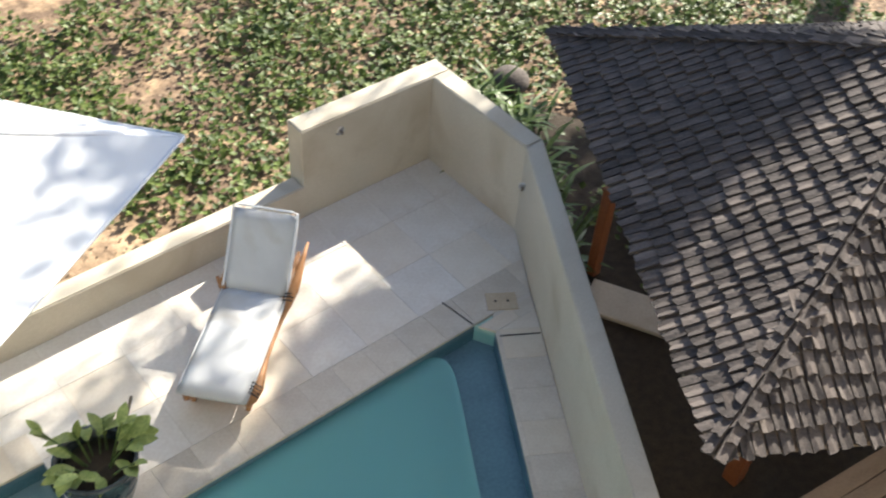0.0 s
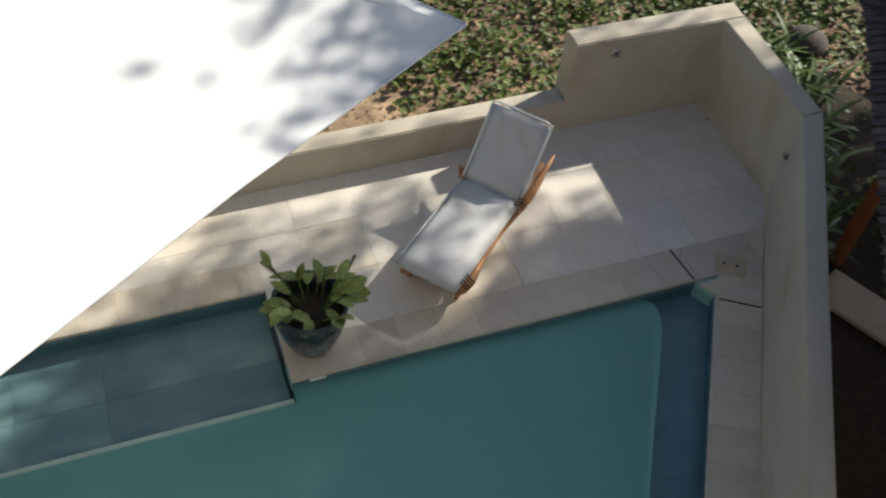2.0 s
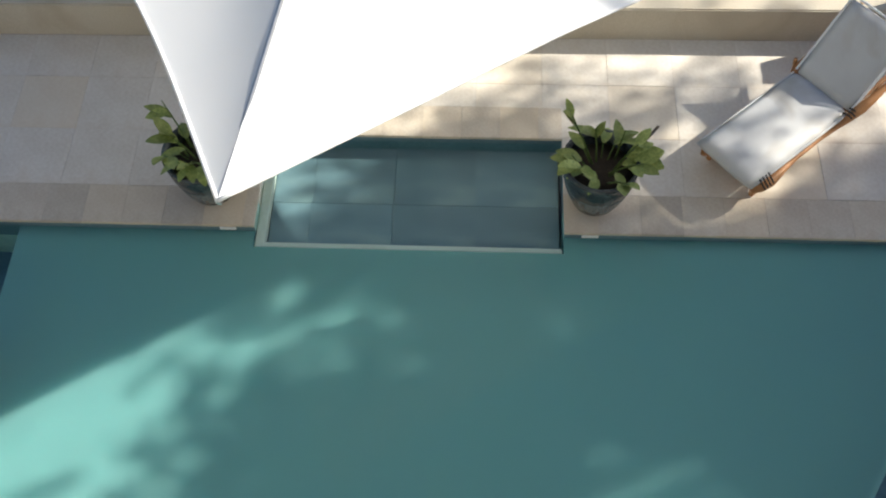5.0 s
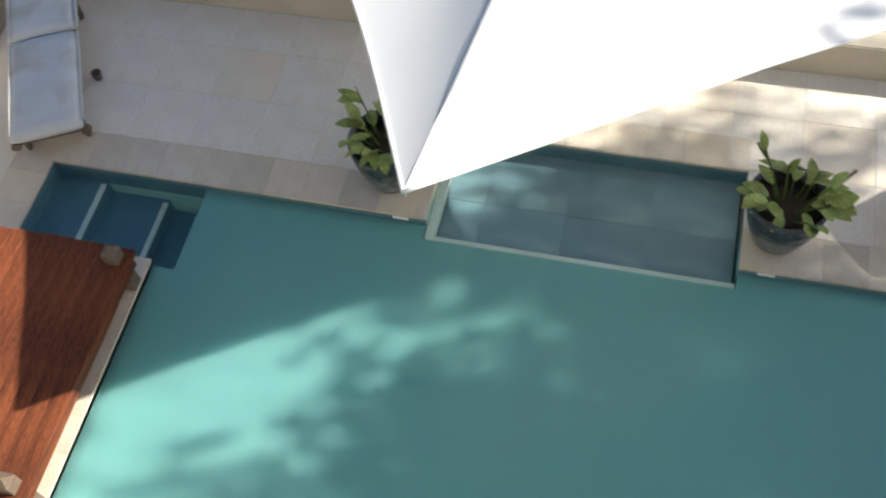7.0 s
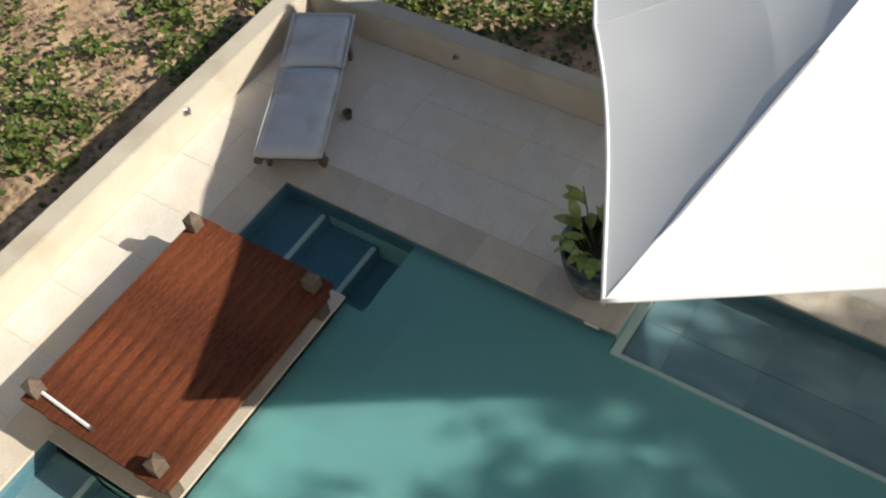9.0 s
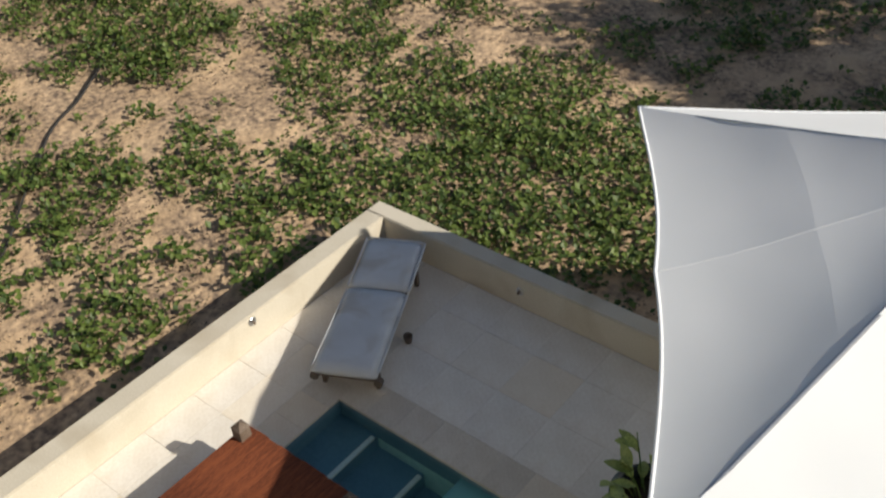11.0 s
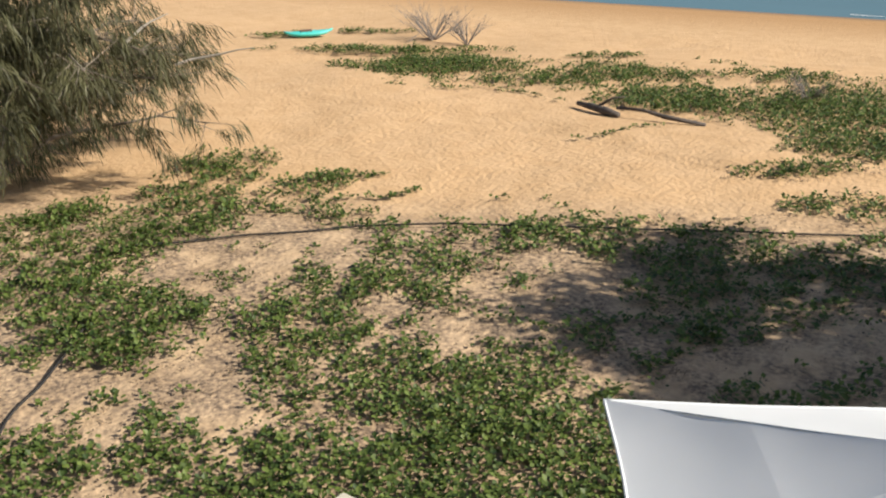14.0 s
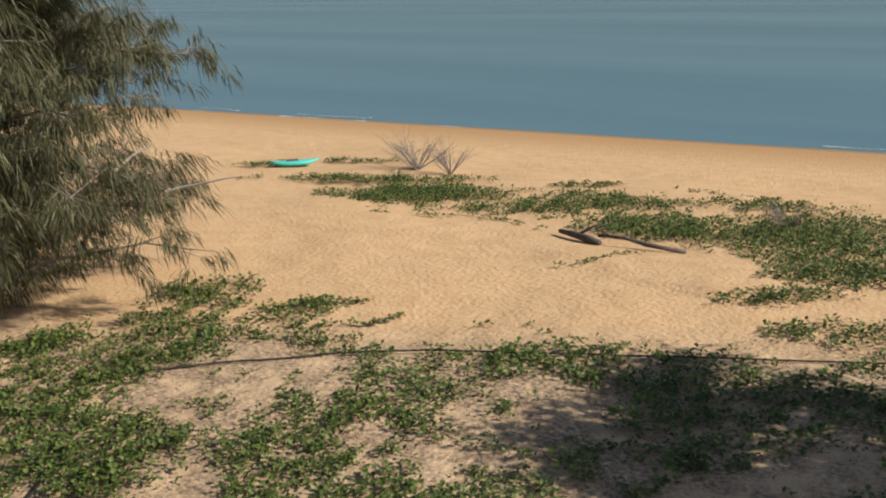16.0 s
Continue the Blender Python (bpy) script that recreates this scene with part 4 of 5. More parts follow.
def cover(roof, A, B, budget, focus):
    """Rows of shingles over one roof slope; the ones by the focus corner are pieces, the rest one mesh."""
    u = (B - A).normalized()
    mid = (A + B) / 2
    up = (hap - mid).normalized()
    nrm = u.cross(up)
    if nrm.z < 0:
        nrm = -nrm
    slope = (hap - mid).length
    half = (B - A).length / 2
    spots = []
    r = random.Random(11)
    rows = int(slope / ROW)
    for j in range(rows):
        s = j * ROW - 0.04
        wide = half * (1 - max(s, 0) / slope)
        n = int(2 * wide / 0.098)
        for i in range(n + 1):
            x = -wide + (i + (0.5 if j % 2 else 0.0)) * 2 * wide / max(n, 1)
            if abs(x) > wide - 0.03:
                continue
            p = mid + u * (x + r.uniform(-0.01, 0.01)) + up * (s + r.uniform(-0.014, 0.014)) + nrm * 0.012
            tilt = r.uniform(0.0, 0.05) + (r.random() < 0.14) * r.uniform(0.04, 0.11)
            m = Matrix((u, up, nrm)).transposed().to_4x4()
            m = Matrix.Translation(p) @ m @ Euler((tilt * -0.9 - 0.03, 0, r.uniform(-0.04, 0.04))).to_matrix().to_4x4()
            spots.append(((p - focus).length, m, r.randrange(len(SHINGLES))))
    spots.sort(key=lambda q: q[0])
    for _, m, k in spots[:budget]:
        ob = new("shingle", SHINGLES[k])
        ob.parent = roof
        ob.matrix_basis = m
    if len(spots) > budget:
        verts, faces = [], []
        for _, m, k in spots[budget:]:
            o = len(verts)
            verts += [tuple(m @ v.co) for v in SHINGLES[k].vertices]
            faces += [tuple(o + i for i in f.vertices) for f in SHINGLES[k].polygons]
        ob = new("shingles", soup("shingles", verts, faces, SHINGLE))
        ob.parent = roof
        ob["kind"] = "stuff"


corner_b = Vector((*(HB - HC), EAVE - GROUND))
cover(*roofs[0], 290, corner_b)
cover(*roofs[3], 290, corner_b)
cover(*roofs[1], 0, corner_b)
cover(*roofs[2], 0, corner_b)
for k, (rf, A, B) in enumerate(roofs):
    n = 27
    d = (hap - A) / n
    side = d.cross(Vector((0, 0, 1))).normalized()
    nr = side.cross(d).normalized()
    for i in range(n):
        for sgn in (-1, 1):
            m = Matrix((side, d.normalized(), nr)).transposed().to_4x4()
            ob = new("hip_shingle", SHINGLES[(i * 3 + sgn) % 14])
            ob.parent = rf
            ob.matrix_basis = Matrix.Translation(A + d * i + side * 0.045 * sgn + nr * 0.035 - d * 0.3) @ m @ Euler((-0.10, 0.32 * sgn, 0)).to_matrix().to_4x4()

beam = thing("timber_bench", (5.6, 0.82, GROUND + 0.05), "brown timber bench beside the hut", "bench", -8)
for k in range(4):
    part("plank", box((0, -0.24 + 0.16 * k, 0.86), (1.6, 0.15, 0.04), 0.006), BENCHWOOD, beam)
for x in (-0.7, 0.7):
    part("leg", box((x, 0, 0.42), (0.08, 0.5, 0.84), 0.008), GREYWOOD, beam)

slab = thing("paving_slab", (6.12, 3.78, GROUND + 0.05), "pale stone stepping slab in the dark ground by the hut", "paving slab", 28)
part("stone", box((0, 0, 0.02), (0.46, 0.86, 0.05), 0.012), COPING, slab)
stake = thing("timber_post", (6.2, 4.36, GROUND + 0.05), "orange-brown timber post beside the garden wall", "post")
part("shaft", box((0, 0, 0.56), (0.11, 0.11, 1.12), 0.01), TERRACOTTA, stake)
part("cap", box((0, 0, 1.13), (0.13, 0.13, 0.03), 0.006), TERRACOTTA, stake)

# dark sheet whose colour holds the deep shade between wall and hut
tagged(link("shade_dark_bed", prism([(east_wall(-0.6) + 0.30, -0.6), (8.5, -0.6), (8.8, 4.6), (7.4, 7.4), (6.05, 7.4), (6.05, 5.14)], GROUND - 0.1, GROUND + 0.05), SOIL_AND_SHADE), "near-black ground sheet between wall and hut, shade put into its colour", "planting bed", kind="structure")
# ---------- planting ----------
E_AX, D_AX = Vector((0.8, 0.6)), Vector((-0.6, 0.8))      # across and along the view to the sea
BLOBS = [  # centre, half-lengths across and along, density
    (-22.0, 28.6, 4.2, 2.2, 0.8), (-13.0, 27.9, 2.8, 1.9, 0.85), (-8.4, 29.4, 3.8, 4.2, 0.8), (-7.4, 22.4, 1.7, 0.7, 0.65),
    (-17.5, 29.8, 6.5, 3.4, 0.42), (-14.5, 31.5, 7.5, 1.6, 0.42), (-7.6, 10.0, 2.4, 1.9, 0.85), (-17.0, 13.2, 2.6, 1.6, 0.5), (-6.6, 14.9, 1.3, 0.9, 0.8), (-4.4, 17.4, 1.4, 0.8, 0.7), (-18.8, 15.4, 1.5, 1.5, 0.55), (-15.9, 15.7, 1.0, 0.6, 0.5), (-28.5, 28.5, 2.6, 1.0, 0.3),
    (8.0, 8.8, 2.6, 1.2, 1.1), (6.0, 9.7, 2.4, 1.5, 1.05), (9.8, 7.4, 1.6, 1.0, 0.9), (4.6, 8.4, 0.7, 0.5, 0.55), (11.5, 7.4, 1.6, 0.9, 0.7),
    (-32.4, 30.6, 2.2, 0.9, 0.5), (-30.0, 33.6, 2.6, 0.7, 0.45), (-25.0, 30.6, 3.6, 1.0, 0.7), (-18.6, 33.6, 2.0, 0.6, 0.55), (-21.6, 28.9, 2.6, 0.5, 0.4), (-7.6, 24.4, 1.5, 0.7, 0.6),
    (-16.1, 15.9, 1.1, 0.5, 0.75), (-18.8, 16.4, 1.6, 0.6, 0.55), (-11.6, 17.3, 0.8, 0.35, 0.28), (-9.6, 18.5, 0.9, 0.35, 0.30),
    (-4.6, 8.4, 2.4, 1.4, 1.0), (-6.4, 9.4, 2.2, 1.4, 1.0), (-7.6, 7.6, 1.0, 0.6, 0.7),
    (-17.2, 10.2, 2.4, 1.6, 0.55), (-13.2, 8.1, 2.4, 1.1, 0.5), (-15.0, 8.2, 1.6, 1.0, 0.5), (-12.0, 10.2, 1.6, 0.6, 0.4), (-9.2, 9.4, 1.6, 1.0, 0.7), (-19.2, 11.0, 1.8, 1.0, 0.7),
    (-5.0, 20.8, 3.0, 1.0, 0.4), (-19.5, 27.2, 2.5, 0.5, 0.35), (-6.4, 25.8, 2.6, 1.4, 0.65),
]


def cover_density(x, y):
    """How thickly creepers cover the sand."""
    if -7.1 < x < 6.25 and y < 6.95:
        return 0.0
    q = y - 0.53 * x          # grows past the hose line
    n = noise.fractal((x * 0.48, y * 0.48, 1.5), 0.9, 2.1, 4)
    n2 = noise.fractal((x * 1.5, y * 1.5, 9.0), 0.8, 2.2, 2) + 0.7 * noise.noise((x * 3.7, y * 3.7, 2.0))
    d = 0.0
    if q < 23.3:
        reach = 0.55 + 0.45 / (1 + math.exp(-(x + 9.0) * 1.5))
        belt = 0.52 * reach * math.exp(-((y - 9.2 - 0.05 * (x + 6)) / (1.7 if x < 0 else 2.2)) ** 2)
        south = 0.16 if y < 7 else 0.0
        shade = 0.5 * math.exp(-((x + 5.9) / 2.4) ** 2 - ((y - 15.6) / 1.8) ** 2)
        runners = 0.30 * math.exp(-((q - 21.4) / 0.9) ** 2)
        d = 0.12 + 1.0 * n + 0.6 * n2 + belt + south + shade + runners
        if q > 22.4:
            d -= 0.4
    for cx, cy, a_, b_, k in BLOBS:
        v = Vector((x - cx, y - cy))
        e = (v.dot(E_AX) / a_) ** 2 + (v.dot(D_AX) / b_) ** 2
        if e < 1.6:
            d = max(d, k * (1.25 - e) + 0.5 * n + 0.35 * n2)
    return max(0.0, min(1.0, d))


def creepers():
    r = np.random.default_rng(7)
    verts, faces, dv, df = [], [], [], []

    def leaf(px, py, pz, size, yaw, tilt, V, F):
        c, s_ = math.cos(yaw), math.sin(yaw)
        o = len(V)
        ct, st = math.cos(tilt), math.sin(tilt)
        for lx, ly, lz in ((0, 0, 0), (0.55, 0.42, 0.10), (1.0, 0.0, 0.02), (0.55, -0.42, 0.10)):
            x, z = lx * ct - lz * st, lx * st + lz * ct
            V.append((px + (x * c - ly * s_) * size, py + (x * s_ + ly * c) * size, pz + z * size))
        F.append((o, o + 1, o + 2))
        F.append((o, o + 2, o + 3))

    def scatter(x0, x1, y0, y1, per_m2, size, leaves):
        n = int((x1 - x0) * (y1 - y0) * per_m2)
        X, Y, U = r.uniform(x0, x1, n), r.uniform(y0, y1, n), r.uniform(0, 1, n)
        for x, y, u in zip(X, Y, U):
            d = cover_density(x, y)
            g = ground_z(x, y) + 0.02
            if u < d * 0.9 - 0.08:
                h = 0.05 + 0.30 * max(0, d - 0.2) * r.random()
                for _ in range(leaves):
                    leaf(x + r.normal(0, 0.09), y + r.normal(0, 0.09), g + h * r.random() + 0.02, size * r.uniform(0.6, 1.3), r.uniform(0, 6.28), r.uniform(-0.2, 0.9), verts, faces)
            elif u > 0.84 - 0.6 * d and (y - 0.53 * x < 23.0 or d > 0.2) and not (-7.1 < x < 6.25 and y < 6.95):
                for _ in range(5):
                    leaf(x + r.normal(0, 0.09), y + r.normal(0, 0.07), g + 0.01, size * r.uniform(0.2, 0.55), r.uniform(0, 6.28), r.uniform(-0.1, 0.5), dv, df)

    scatter(-20, 14, 1.5, 12.5, 80, 0.092, 7)
    scatter(-24, -1, 12.5, 22, 60, 0.10, 7)
    scatter(-34, -1, 22, 35, 75, 0.10, 6)
    # single runners out over the bare sand
    for (x0, y0), (x1, y1), n in (((-21.6, 24.2), (-18.3, 26.2), 70), ((-18.3, 26.2), (-15.6, 25.8), 60), ((-14.8, 15.2), (-13.6, 16.7), 60), ((-16.4, 16.2), (-15.2, 17.2), 50), ((-12.9, 22.0), (-11.6, 24.6), 55), ((-24.6, 27.4), (-20.0, 28.4), 60)):
        for i in range(n):
            f = i / n + r.normal(0, 0.01)
            bend = 0.16 * math.sin(f * 7 + x0)
            x, y = x0 + (x1 - x0) * f + bend, y0 + (y1 - y0) * f - bend * 0.6
            if noise.noise((x * 2.1, y * 2.1, 4)) > -0.15:
                for _ in range(3):
                    leaf(x + r.normal(0, 0.05), y + r.normal(0, 0.05), ground_z(x, y) + 0.05 + 0.06 * r.random(), 0.10 * r.uniform(0.6, 1.2), r.uniform(0, 6.28), r.uniform(-0.1, 0.7), verts, faces)
    tagged(new("creeping_groundcover", soup("creeping_groundcover", verts, faces, CREEPER)), "green creeping beach groundcover over the sand", "groundcover", kind="stuff")
    tagged(new("leaf_litter", soup("leaf_litter", dv, df, DRY)), "dry brown leaf litter on the sand", "leaf litter", kind="stuff")


creepers()


def strap_clump(at, seed, n, label):
    r = random.Random(seed)
    t = thing("strap_leaf_plant", at, label, "plant", group="plants behind the wall")
    for k in range(n):
        a = r.uniform(0, 6.28)
        L_ = r.uniform(0.3, 0.65)
        lf = part("leaf", leaf_mesh(L_, 0.055, r.uniform(0.5, 1.3)), STRAP, t, smooth=True)
        lf.matrix_basis = Matrix.Translation((r.gauss(0, 0.12), r.gauss(0, 0.12), 0)) @ Euler((0, -r.uniform(0.6, 1.4), a)).to_matrix().to_4x4()


for i, (x, y) in enumerate(((6.7, 6.9), (7.05, 6.5), (6.9, 6.05), (6.65, 5.65), (7.3, 7.0), (6.45, 7.3), (6.35, 6.5), (6.5, 6.15), (7.4, 6.6), (6.4, 5.3), (7.1, 7.3), (6.1, 4.75))):
    strap_clump((x, y, GROUND), 30 + i, 34, "green strap-leaved plant growing behind the wall")

rock = thing("boulder", (7.7, 7.3, GROUND), "rounded grey-brown boulder among plants", "boulder")
bm = bmesh.new()
bmesh.ops.create_icosphere(bm, subdivisions=3, radius=0.24)
for v in bm.verts:
    v.co *= 1 + 0.16 * noise.noise(v.co * 3)
    v.co.z = v.co.z * 0.75 + 0.15
part("stone", bm, DRIFT, rock, smooth=True)


# ---------- hoses, driftwood, boat ----------
def hose(pts, label):
    fine = []
    for i in range(len(pts) - 1):
        for k in range(8):
            f = k / 8
            p0, p1, p2, p3 = (Vector(pts[max(0, min(len(pts) - 1, i + q))]) for q in (-1, 0, 1, 2))
            p = 0.5 * ((2 * p1) + (p2 - p0) * f + (2 * p0 - 5 * p1 + 4 * p2 - p3) * f * f + (3 * p1 - p0 - 3 * p2 + p3) * f ** 3)
            p += Vector((noise.noise((p.x, p.y, 0)), noise.noise((p.x, p.y, 5)))) * 0.05
            fine.append((p.x, p.y, ground_z(p.x, p.y) + 0.07))
    tagged(link("hose", tube(fine, 0.020, 6), RUBBER, smooth=True), label, "hose", group="irrigation hoses")


hose([(-16.5, 10.8), (-14.9, 12.6), (-14.0, 13.45), (-13.4, 14.1), (-12.36, 15.0), (-10.7, 15.95), (-8.7, 17.05), (-6.76, 18.1), (-4.24, 19.4), (-1.5, 20.8)], "long black irrigation hose lying across the sand")
hose([(-14.3, 8.4), (-13.16, 6.9), (-12.7, 6.1), (-12.2, 5.5), (-11.1, 4.4), (-9.9, 3.2)], "short black irrigation hose lying in the creepers")


def branch_mesh(bm, p, d, length, r0, depth, r, spread=0.5):
    pts, rad = [Vector(p)], [r0]
    d = Vector(d).normalized()
    n = 5
    for i in range(n):
        d = (d + Vector((r.gauss(0, 0.12), r.gauss(0, 0.12), r.gauss(0, 0.08)))).normalized()
        pts.append(pts[-1] + d * length / n)
        rad.append(r0 * (1 - 0.75 * (i + 1) / n))
        if depth and i > 0:
            dd = (d + Vector((r.gauss(0, spread), r.gauss(0, spread), r.gauss(0, spread * 0.6)))).normalized()
            branch_mesh(bm, pts[-1], dd, length * r.uniform(0.35, 0.6), rad[-1] * 0.7, depth - 1, r, spread)
    add_tube(bm, pts, rad, 6)


def driftwood():
    t = thing("driftwood", (-13.0, 25.0, ground_z(-13, 25)), "dark weathered driftwood log on the sand", "driftwood")
    part("log", tube([(-1.75, 0.35, 0.12), (-1.2, 0.2, 0.12), (-0.6, 0.0, 0.11), (-0.15, -0.12, 0.08)], [0.06, 0.10, 0.12, 0.08], 10), DRIFT, t, smooth=True)
    part("limb", tube([(-0.3, 0.05, 0.24), (0.5, 0.1, 0.26), (1.2, 0.1, 0.16), (2.3, 0.25, 0.06)], [0.05, 0.045, 0.07, 0.05], 8), DRIFT, t, smooth=True)
    part("limb", tube([(-0.9, 0.1, 0.2), (-0.6, 0.3, 0.42), (-0.2, 0.35, 0.5)], [0.05, 0.035, 0.015], 6), DRIFT, t, smooth=True)


driftwood()


def dead_bush(at, seed, n, size, label):
    r = random.Random(seed)
    bm = bmesh.new()
    for k in range(n):
        a = r.uniform(0, 6.28)
        branch_mesh(bm, (0, 0, 0), (math.cos(a) * 0.7, math.sin(a) * 0.7, r.uniform(0.4, 1.2)), size * r.uniform(0.7, 1.1), 0.02 * size, 2, r)
    t = thing("dead_bush", at, label, "dead bush", group="dead bushes on the beach")
    part("twig_crown", bm, DEADTWIG, t)


for i, (x, y, s) in enumerate(((-26.3, 33.2, 1.6), (-24.4, 33.0, 1.2), (-9.6, 30.2, 0.9))):
    dead_bush((x, y, ground_z(x, y)), 60 + i, 20, s, "bleached leafless bush on the sand")


def boat():
    t = thing("kayak", (-31.3, 30.9, ground_z(-31.3, 30.9) + 0.03), "turquoise kayak lying on the beach", "kayak", 50)
    bm = bmesh.new()
    rings = []
    n = 14
    for i in range(n + 1):
        f = i / n * 2 - 1
        w = 0.36 * max(0.02, (1 - abs(f) ** 2.4))
        rise = 0.12 * f ** 4
        ring = []
        for k in range(10):
            a = 2 * math.pi * k / 10
            ring.append(bm.verts.new((f * 1.05, w * math.cos(a), 0.16 + rise + (0.16 if math.sin(a) < 0 else 0.10) * math.sin(a) * (0.3 + 0.7 * w / 0.36))))
        rings.append(ring)
    for a, b in zip(rings, rings[1:]):
        for k in range(10):
            bm.faces.new((a[k], a[(k + 1) % 10], b[(k + 1) % 10], b[k]))
    bm.faces.new(rings[0][::-1])
    bm.faces.new(rings[-1])
    part("hull", bm, TURQUOISE, t, smooth=True)
    part("seat", box((-0.1, 0, 0.26), (0.5, 0.34, 0.06), 0.02), GREYWOOD, t)


boat()


# ---------- trees ----------
def casuarina(at, seed, label):
    r = random.Random(seed)
    t = thing("casuarina_tree", at, label, "tree")
    wood = bmesh.new()
    trunk = [Vector((0, 0, -0.2)), Vector((0.15, 0.1, 1.4)), Vector((-0.1, 0.3, 3.4)), Vector((0.1, 0.2, 7.0)), Vector((0.3, 0.1, 12.0))]
    add_tube(wood, trunk, [0.30, 0.25, 0.2, 0.14, 0.05], 10)
    twigs = []
    for k in range(150):
        h = r.uniform(0.4, 11.2)
        i = max(q for q in range(4) if trunk[q].z <= h)
        p = trunk[i].lerp(trunk[i + 1], min(1, max(0, (h - trunk[i].z) / (trunk[i + 1].z - trunk[i].z))))
        a = k * 2.399 + r.uniform(-0.3, 0.3)
        reach = 6.3 * (1 - ((h - 3.6) / 9.5) ** 2) * r.uniform(0.55, 1.06)
        lift = r.uniform(0.05, 0.6)
        pts = [p]
        for q in range(1, 7):
            f = q / 6
            pts.append(p + Vector((math.cos(a) * reach * f, math.sin(a) * reach * f, reach * lift * (f - 0.55 * f * f))) + Vector((r.gauss(0, 0.1), r.gauss(0, 0.1), r.gauss(0, 0.07))))
        add_tube(wood, pts, [0.07 * (1 - 0.8 * q / 6) for q in range(7)], 6)
        for q in range(1, 7):
            for _ in range(7):
                f0 = pts[q - 1].lerp(pts[q], r.random())
                d = Vector((math.cos(a) + r.gauss(0, 0.8), math.sin(a) + r.gauss(0, 0.8), r.gauss(0.25, 0.65))).normalized()
                tip = f0 + d * r.uniform(0.4, 1.4)
                twigs.append((f0, tip))
                add_tube(wood, [f0, tip], [0.012, 0.004], 4)
    part("trunk", wood, BARK, t)
    verts, faces = [], []
    for a, b in twigs:
        for q in range(2):
            c = a.lerp(b, r.uniform(0.35, 1.05))
            lean = Vector((b.x - a.x, b.y - a.y, 0)) * 0.3
            for _ in range(14):
                p = c + Vector((r.gauss(0, 0.09), r.gauss(0, 0.09), r.gauss(0, 0.08)))
                L_ = r.uniform(0.22, 0.52)
                ang = r.uniform(0, 6.28)
                w = r.uniform(0.009, 0.018)
                wx, wy = math.cos(ang) * w, math.sin(ang) * w
                sx, sy = r.gauss(lean.x, 0.14), r.gauss(lean.y, 0.14)
                o = len(verts)
                m = p + Vector((sx * 0.6, sy * 0.6, -0.3 * L_))
                e = p + Vector((sx, sy, -L_))
                verts += [tuple(p), (m.x - wx, m.y - wy, m.z), (m.x + wx, m.y + wy, m.z), tuple(e)]
                faces += [(o, o + 1, o + 2), (o + 1, o + 3, o + 2)]
    verts = [(x, y, max(z, 0.05)) for x, y, z in verts]
    crown = new("crown", soup("crown", verts, faces, NEEDLE))
    crown.parent = t
    crown["label"] = "drooping grey-green needle foliage"
    dead = bmesh.new()
    for p, d, L_ in (((3.6, 1.8, 3.5), (0.35, 0.62, 0.6), 1.1), ((4.3, 2.5, 2.95), (0.62, 0.72, 0.22), 1.9)):
        branch_mesh(dead, p, d, L_, 0.04, 0, r, 0.35)
    part("dead_branch", dead, DEADWOOD, t, "bleached dead branch")


casuarina((-22.6, 11.4, GROUND), 5, "drooping grey-green casuarina tree on the dune")


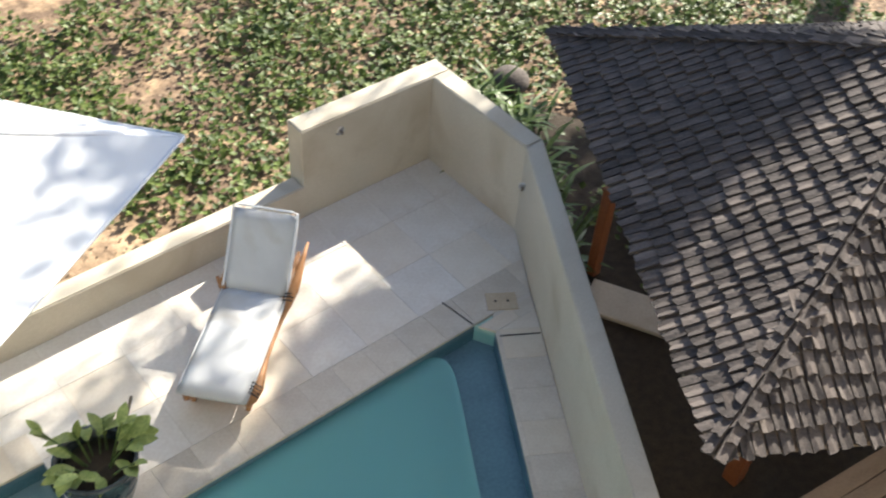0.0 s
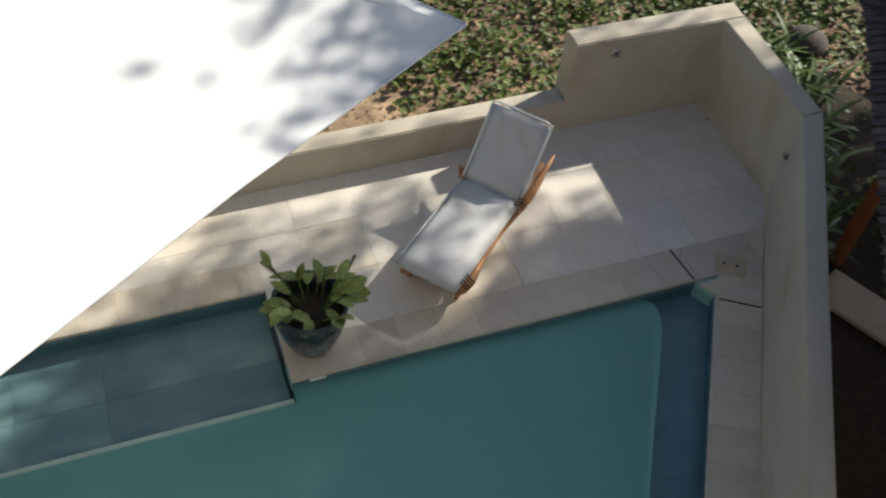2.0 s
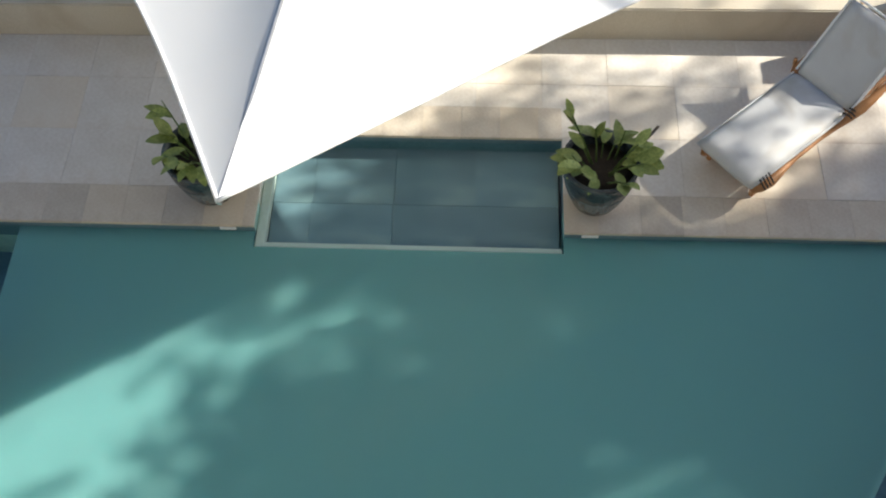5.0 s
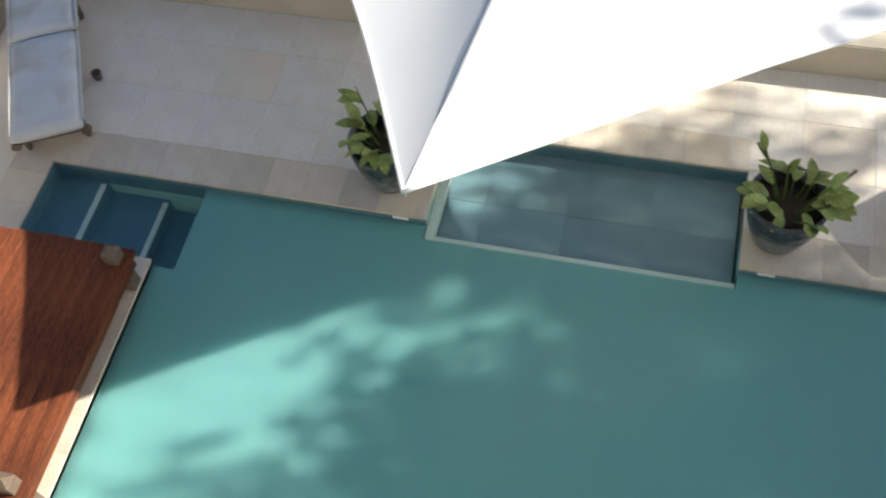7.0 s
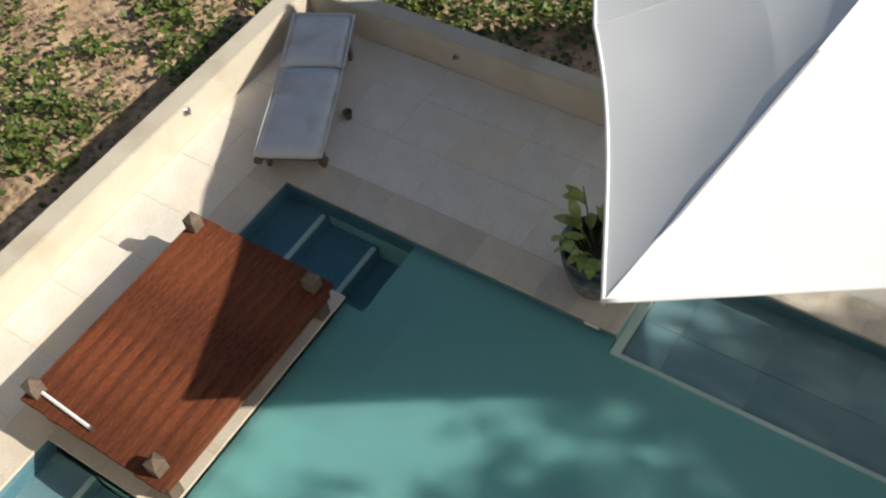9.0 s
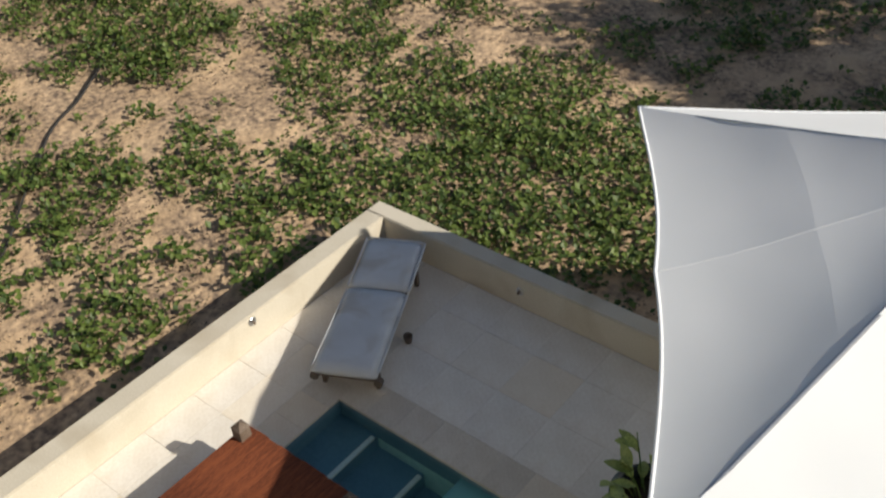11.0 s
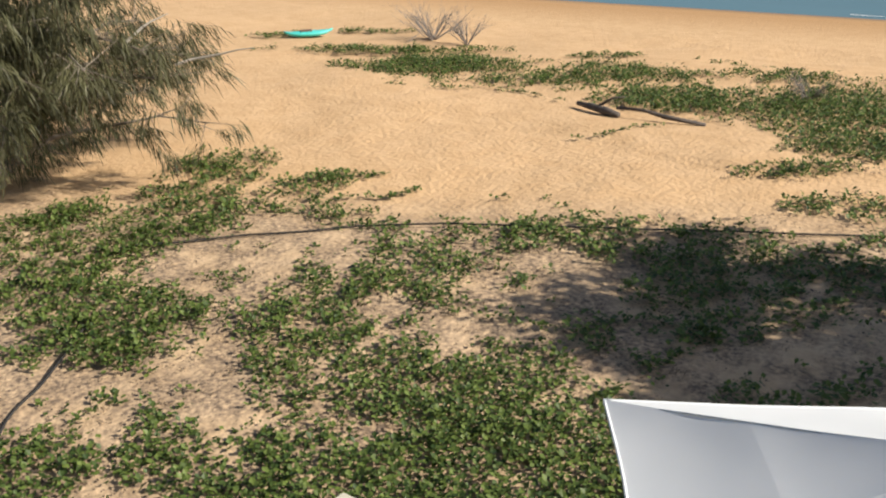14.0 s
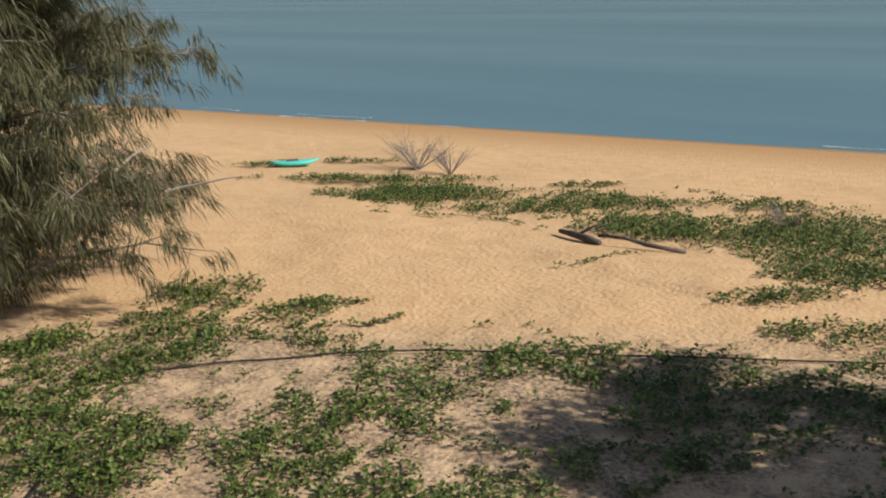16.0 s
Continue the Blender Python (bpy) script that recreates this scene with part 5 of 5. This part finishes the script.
def broad_tree(at, clumps, seed, n, label, leaf_size=0.17, trunk_r=0.22, high=2.6, away=0.0):
    """A branching trunk under clumps of leaves: (centre, radii, weight), seen mostly by its shade."""
    r = random.Random(seed)
    t = thing("broadleaf_tree", at, label, "tree", group="trees round the garden")
    base = Vector(at)
    wood = bmesh.new()
    fork = Vector((0.1, 0.0, high))
    add_tube(wood, [(0, 0, -0.2), (0.08, 0.05, high / 2), fork], [trunk_r * 1.25, trunk_r, trunk_r * 0.85], 10)
    verts, faces = [], []
    total = sum(c[2] for c in clumps)
    for c, rad, wgt in clumps:
        c = Vector(c) - SUN_DIR * away - base
        add_tube(wood, [fork, fork.lerp(c, 0.45) + Vector((0, 0, 0.3)), c], [trunk_r * 0.6 * min(1, wgt), trunk_r * 0.4 * min(1, wgt), 0.04 * min(1, wgt)], 7)
        bunch = []
        for _ in range(int(26 + wgt * 14)):
            v = Vector((r.gauss(0, 1), r.gauss(0, 1), r.gauss(0, 1))).normalized() * r.uniform(0.35, 1.0)
            p = c + Vector((v.x * rad[0], v.y * rad[1], v.z * rad[2]))
            bunch.append(p)
            add_tube(wood, [c.lerp(p, 0.15), p], [0.03, 0.008], 4)
        for _ in range(int(n * wgt / total)):
            p = r.choice(bunch) + Vector((r.gauss(0, 0.26), r.gauss(0, 0.26), r.gauss(0, 0.18)))
            s = leaf_size * r.uniform(0.7, 1.3)
            m = Euler((r.uniform(-0.9, 0.9), r.uniform(-0.9, 0.9), r.uniform(0, 6.28))).to_matrix()
            o = len(verts)
            verts += [tuple(p + m @ Vector(q)) for q in ((0, 0, 0), (s * 0.5, s * 0.3, 0.02), (s, 0, 0), (s * 0.5, -s * 0.3, 0.02))]
            faces += [(o, o + 1, o + 2), (o, o + 2, o + 3)]
    part("trunk", wood, BARK, t)
    crown = new("crown", soup("crown", verts, faces, SHADE_LEAF))
    crown.parent = t


broad_tree((20.2, 8.7, GROUND), [((9.0, 5.6, 6.2), (1.7, 1.0, 0.7), 0.6), ((12.8, 7.2, 7.2), (1.6, 1.1, 0.8), 0.75), ((15.0, 7.7, 7.6), (2.2, 1.4, 1.0), 1.6),
                                 ((11.3, 7.6, 6.6), (2.0, 1.0, 0.8), 0.45), ((7.9, 5.6, 6.0), (1.5, 0.9, 0.6), 0.48), ((16.4, 8.2, 6.8), (2.0, 1.8, 0.9), 1.3),
                                 ((13.5, 7.0, 6.9), (1.5, 1.3, 0.7), 2.4), ((8.9, 7.4, 6.2), (1.5, 0.8, 0.5), 0.36), ((12.9, 6.0, 6.8), (1.1, 0.5, 0.4), 1.0),
                                 ((7.1, 9.5, 6.4), (1.3, 0.8, 0.4), 0.16), ((7.4, 7.2, 6.4), (1.1, 0.6, 0.4), 0.12),
                                 ((6.8, 4.9, 6.5), (1.4, 0.55, 0.4), 0.05), ((11.4, 8.9, 6.4), (2.4, 1.2, 0.6), 0.08), ((9.2, 8.3, 6.4), (1.6, 0.9, 0.5), 0.22)],
           21, 35000, "tall leafy shade tree behind the hut", trunk_r=0.3, high=6.0, away=6.0)
broad_tree((7.2, 19.9, GROUND), [((3.7, 15.7, 5.1), (1.7, 1.3, 0.7), 0.9), ((-0.6, 16.0, 4.8), (1.1, 1.5, 0.6), 0.30), ((-0.2, 19.3, 4.8), (1.2, 1.6, 0.6), 0.30), ((0.7, 16.2, 4.8), (1.7, 1.3, 0.7), 0.5), ((3.3, 19.2, 5.0), (2.4, 2.2, 1.0), 1.0), ((0.9, 18.2, 5.0), (1.5, 1.0, 0.6), 0.55), ((2.9, 15.2, 5.2), (2.2, 1.3, 0.8), 0.95), ((4.6, 16.8, 5.2), (1.8, 1.8, 0.8), 1.0)],
           22, 17000, "leafy shade tree on the dune", leaf_size=0.21, high=3.4, away=2.0)
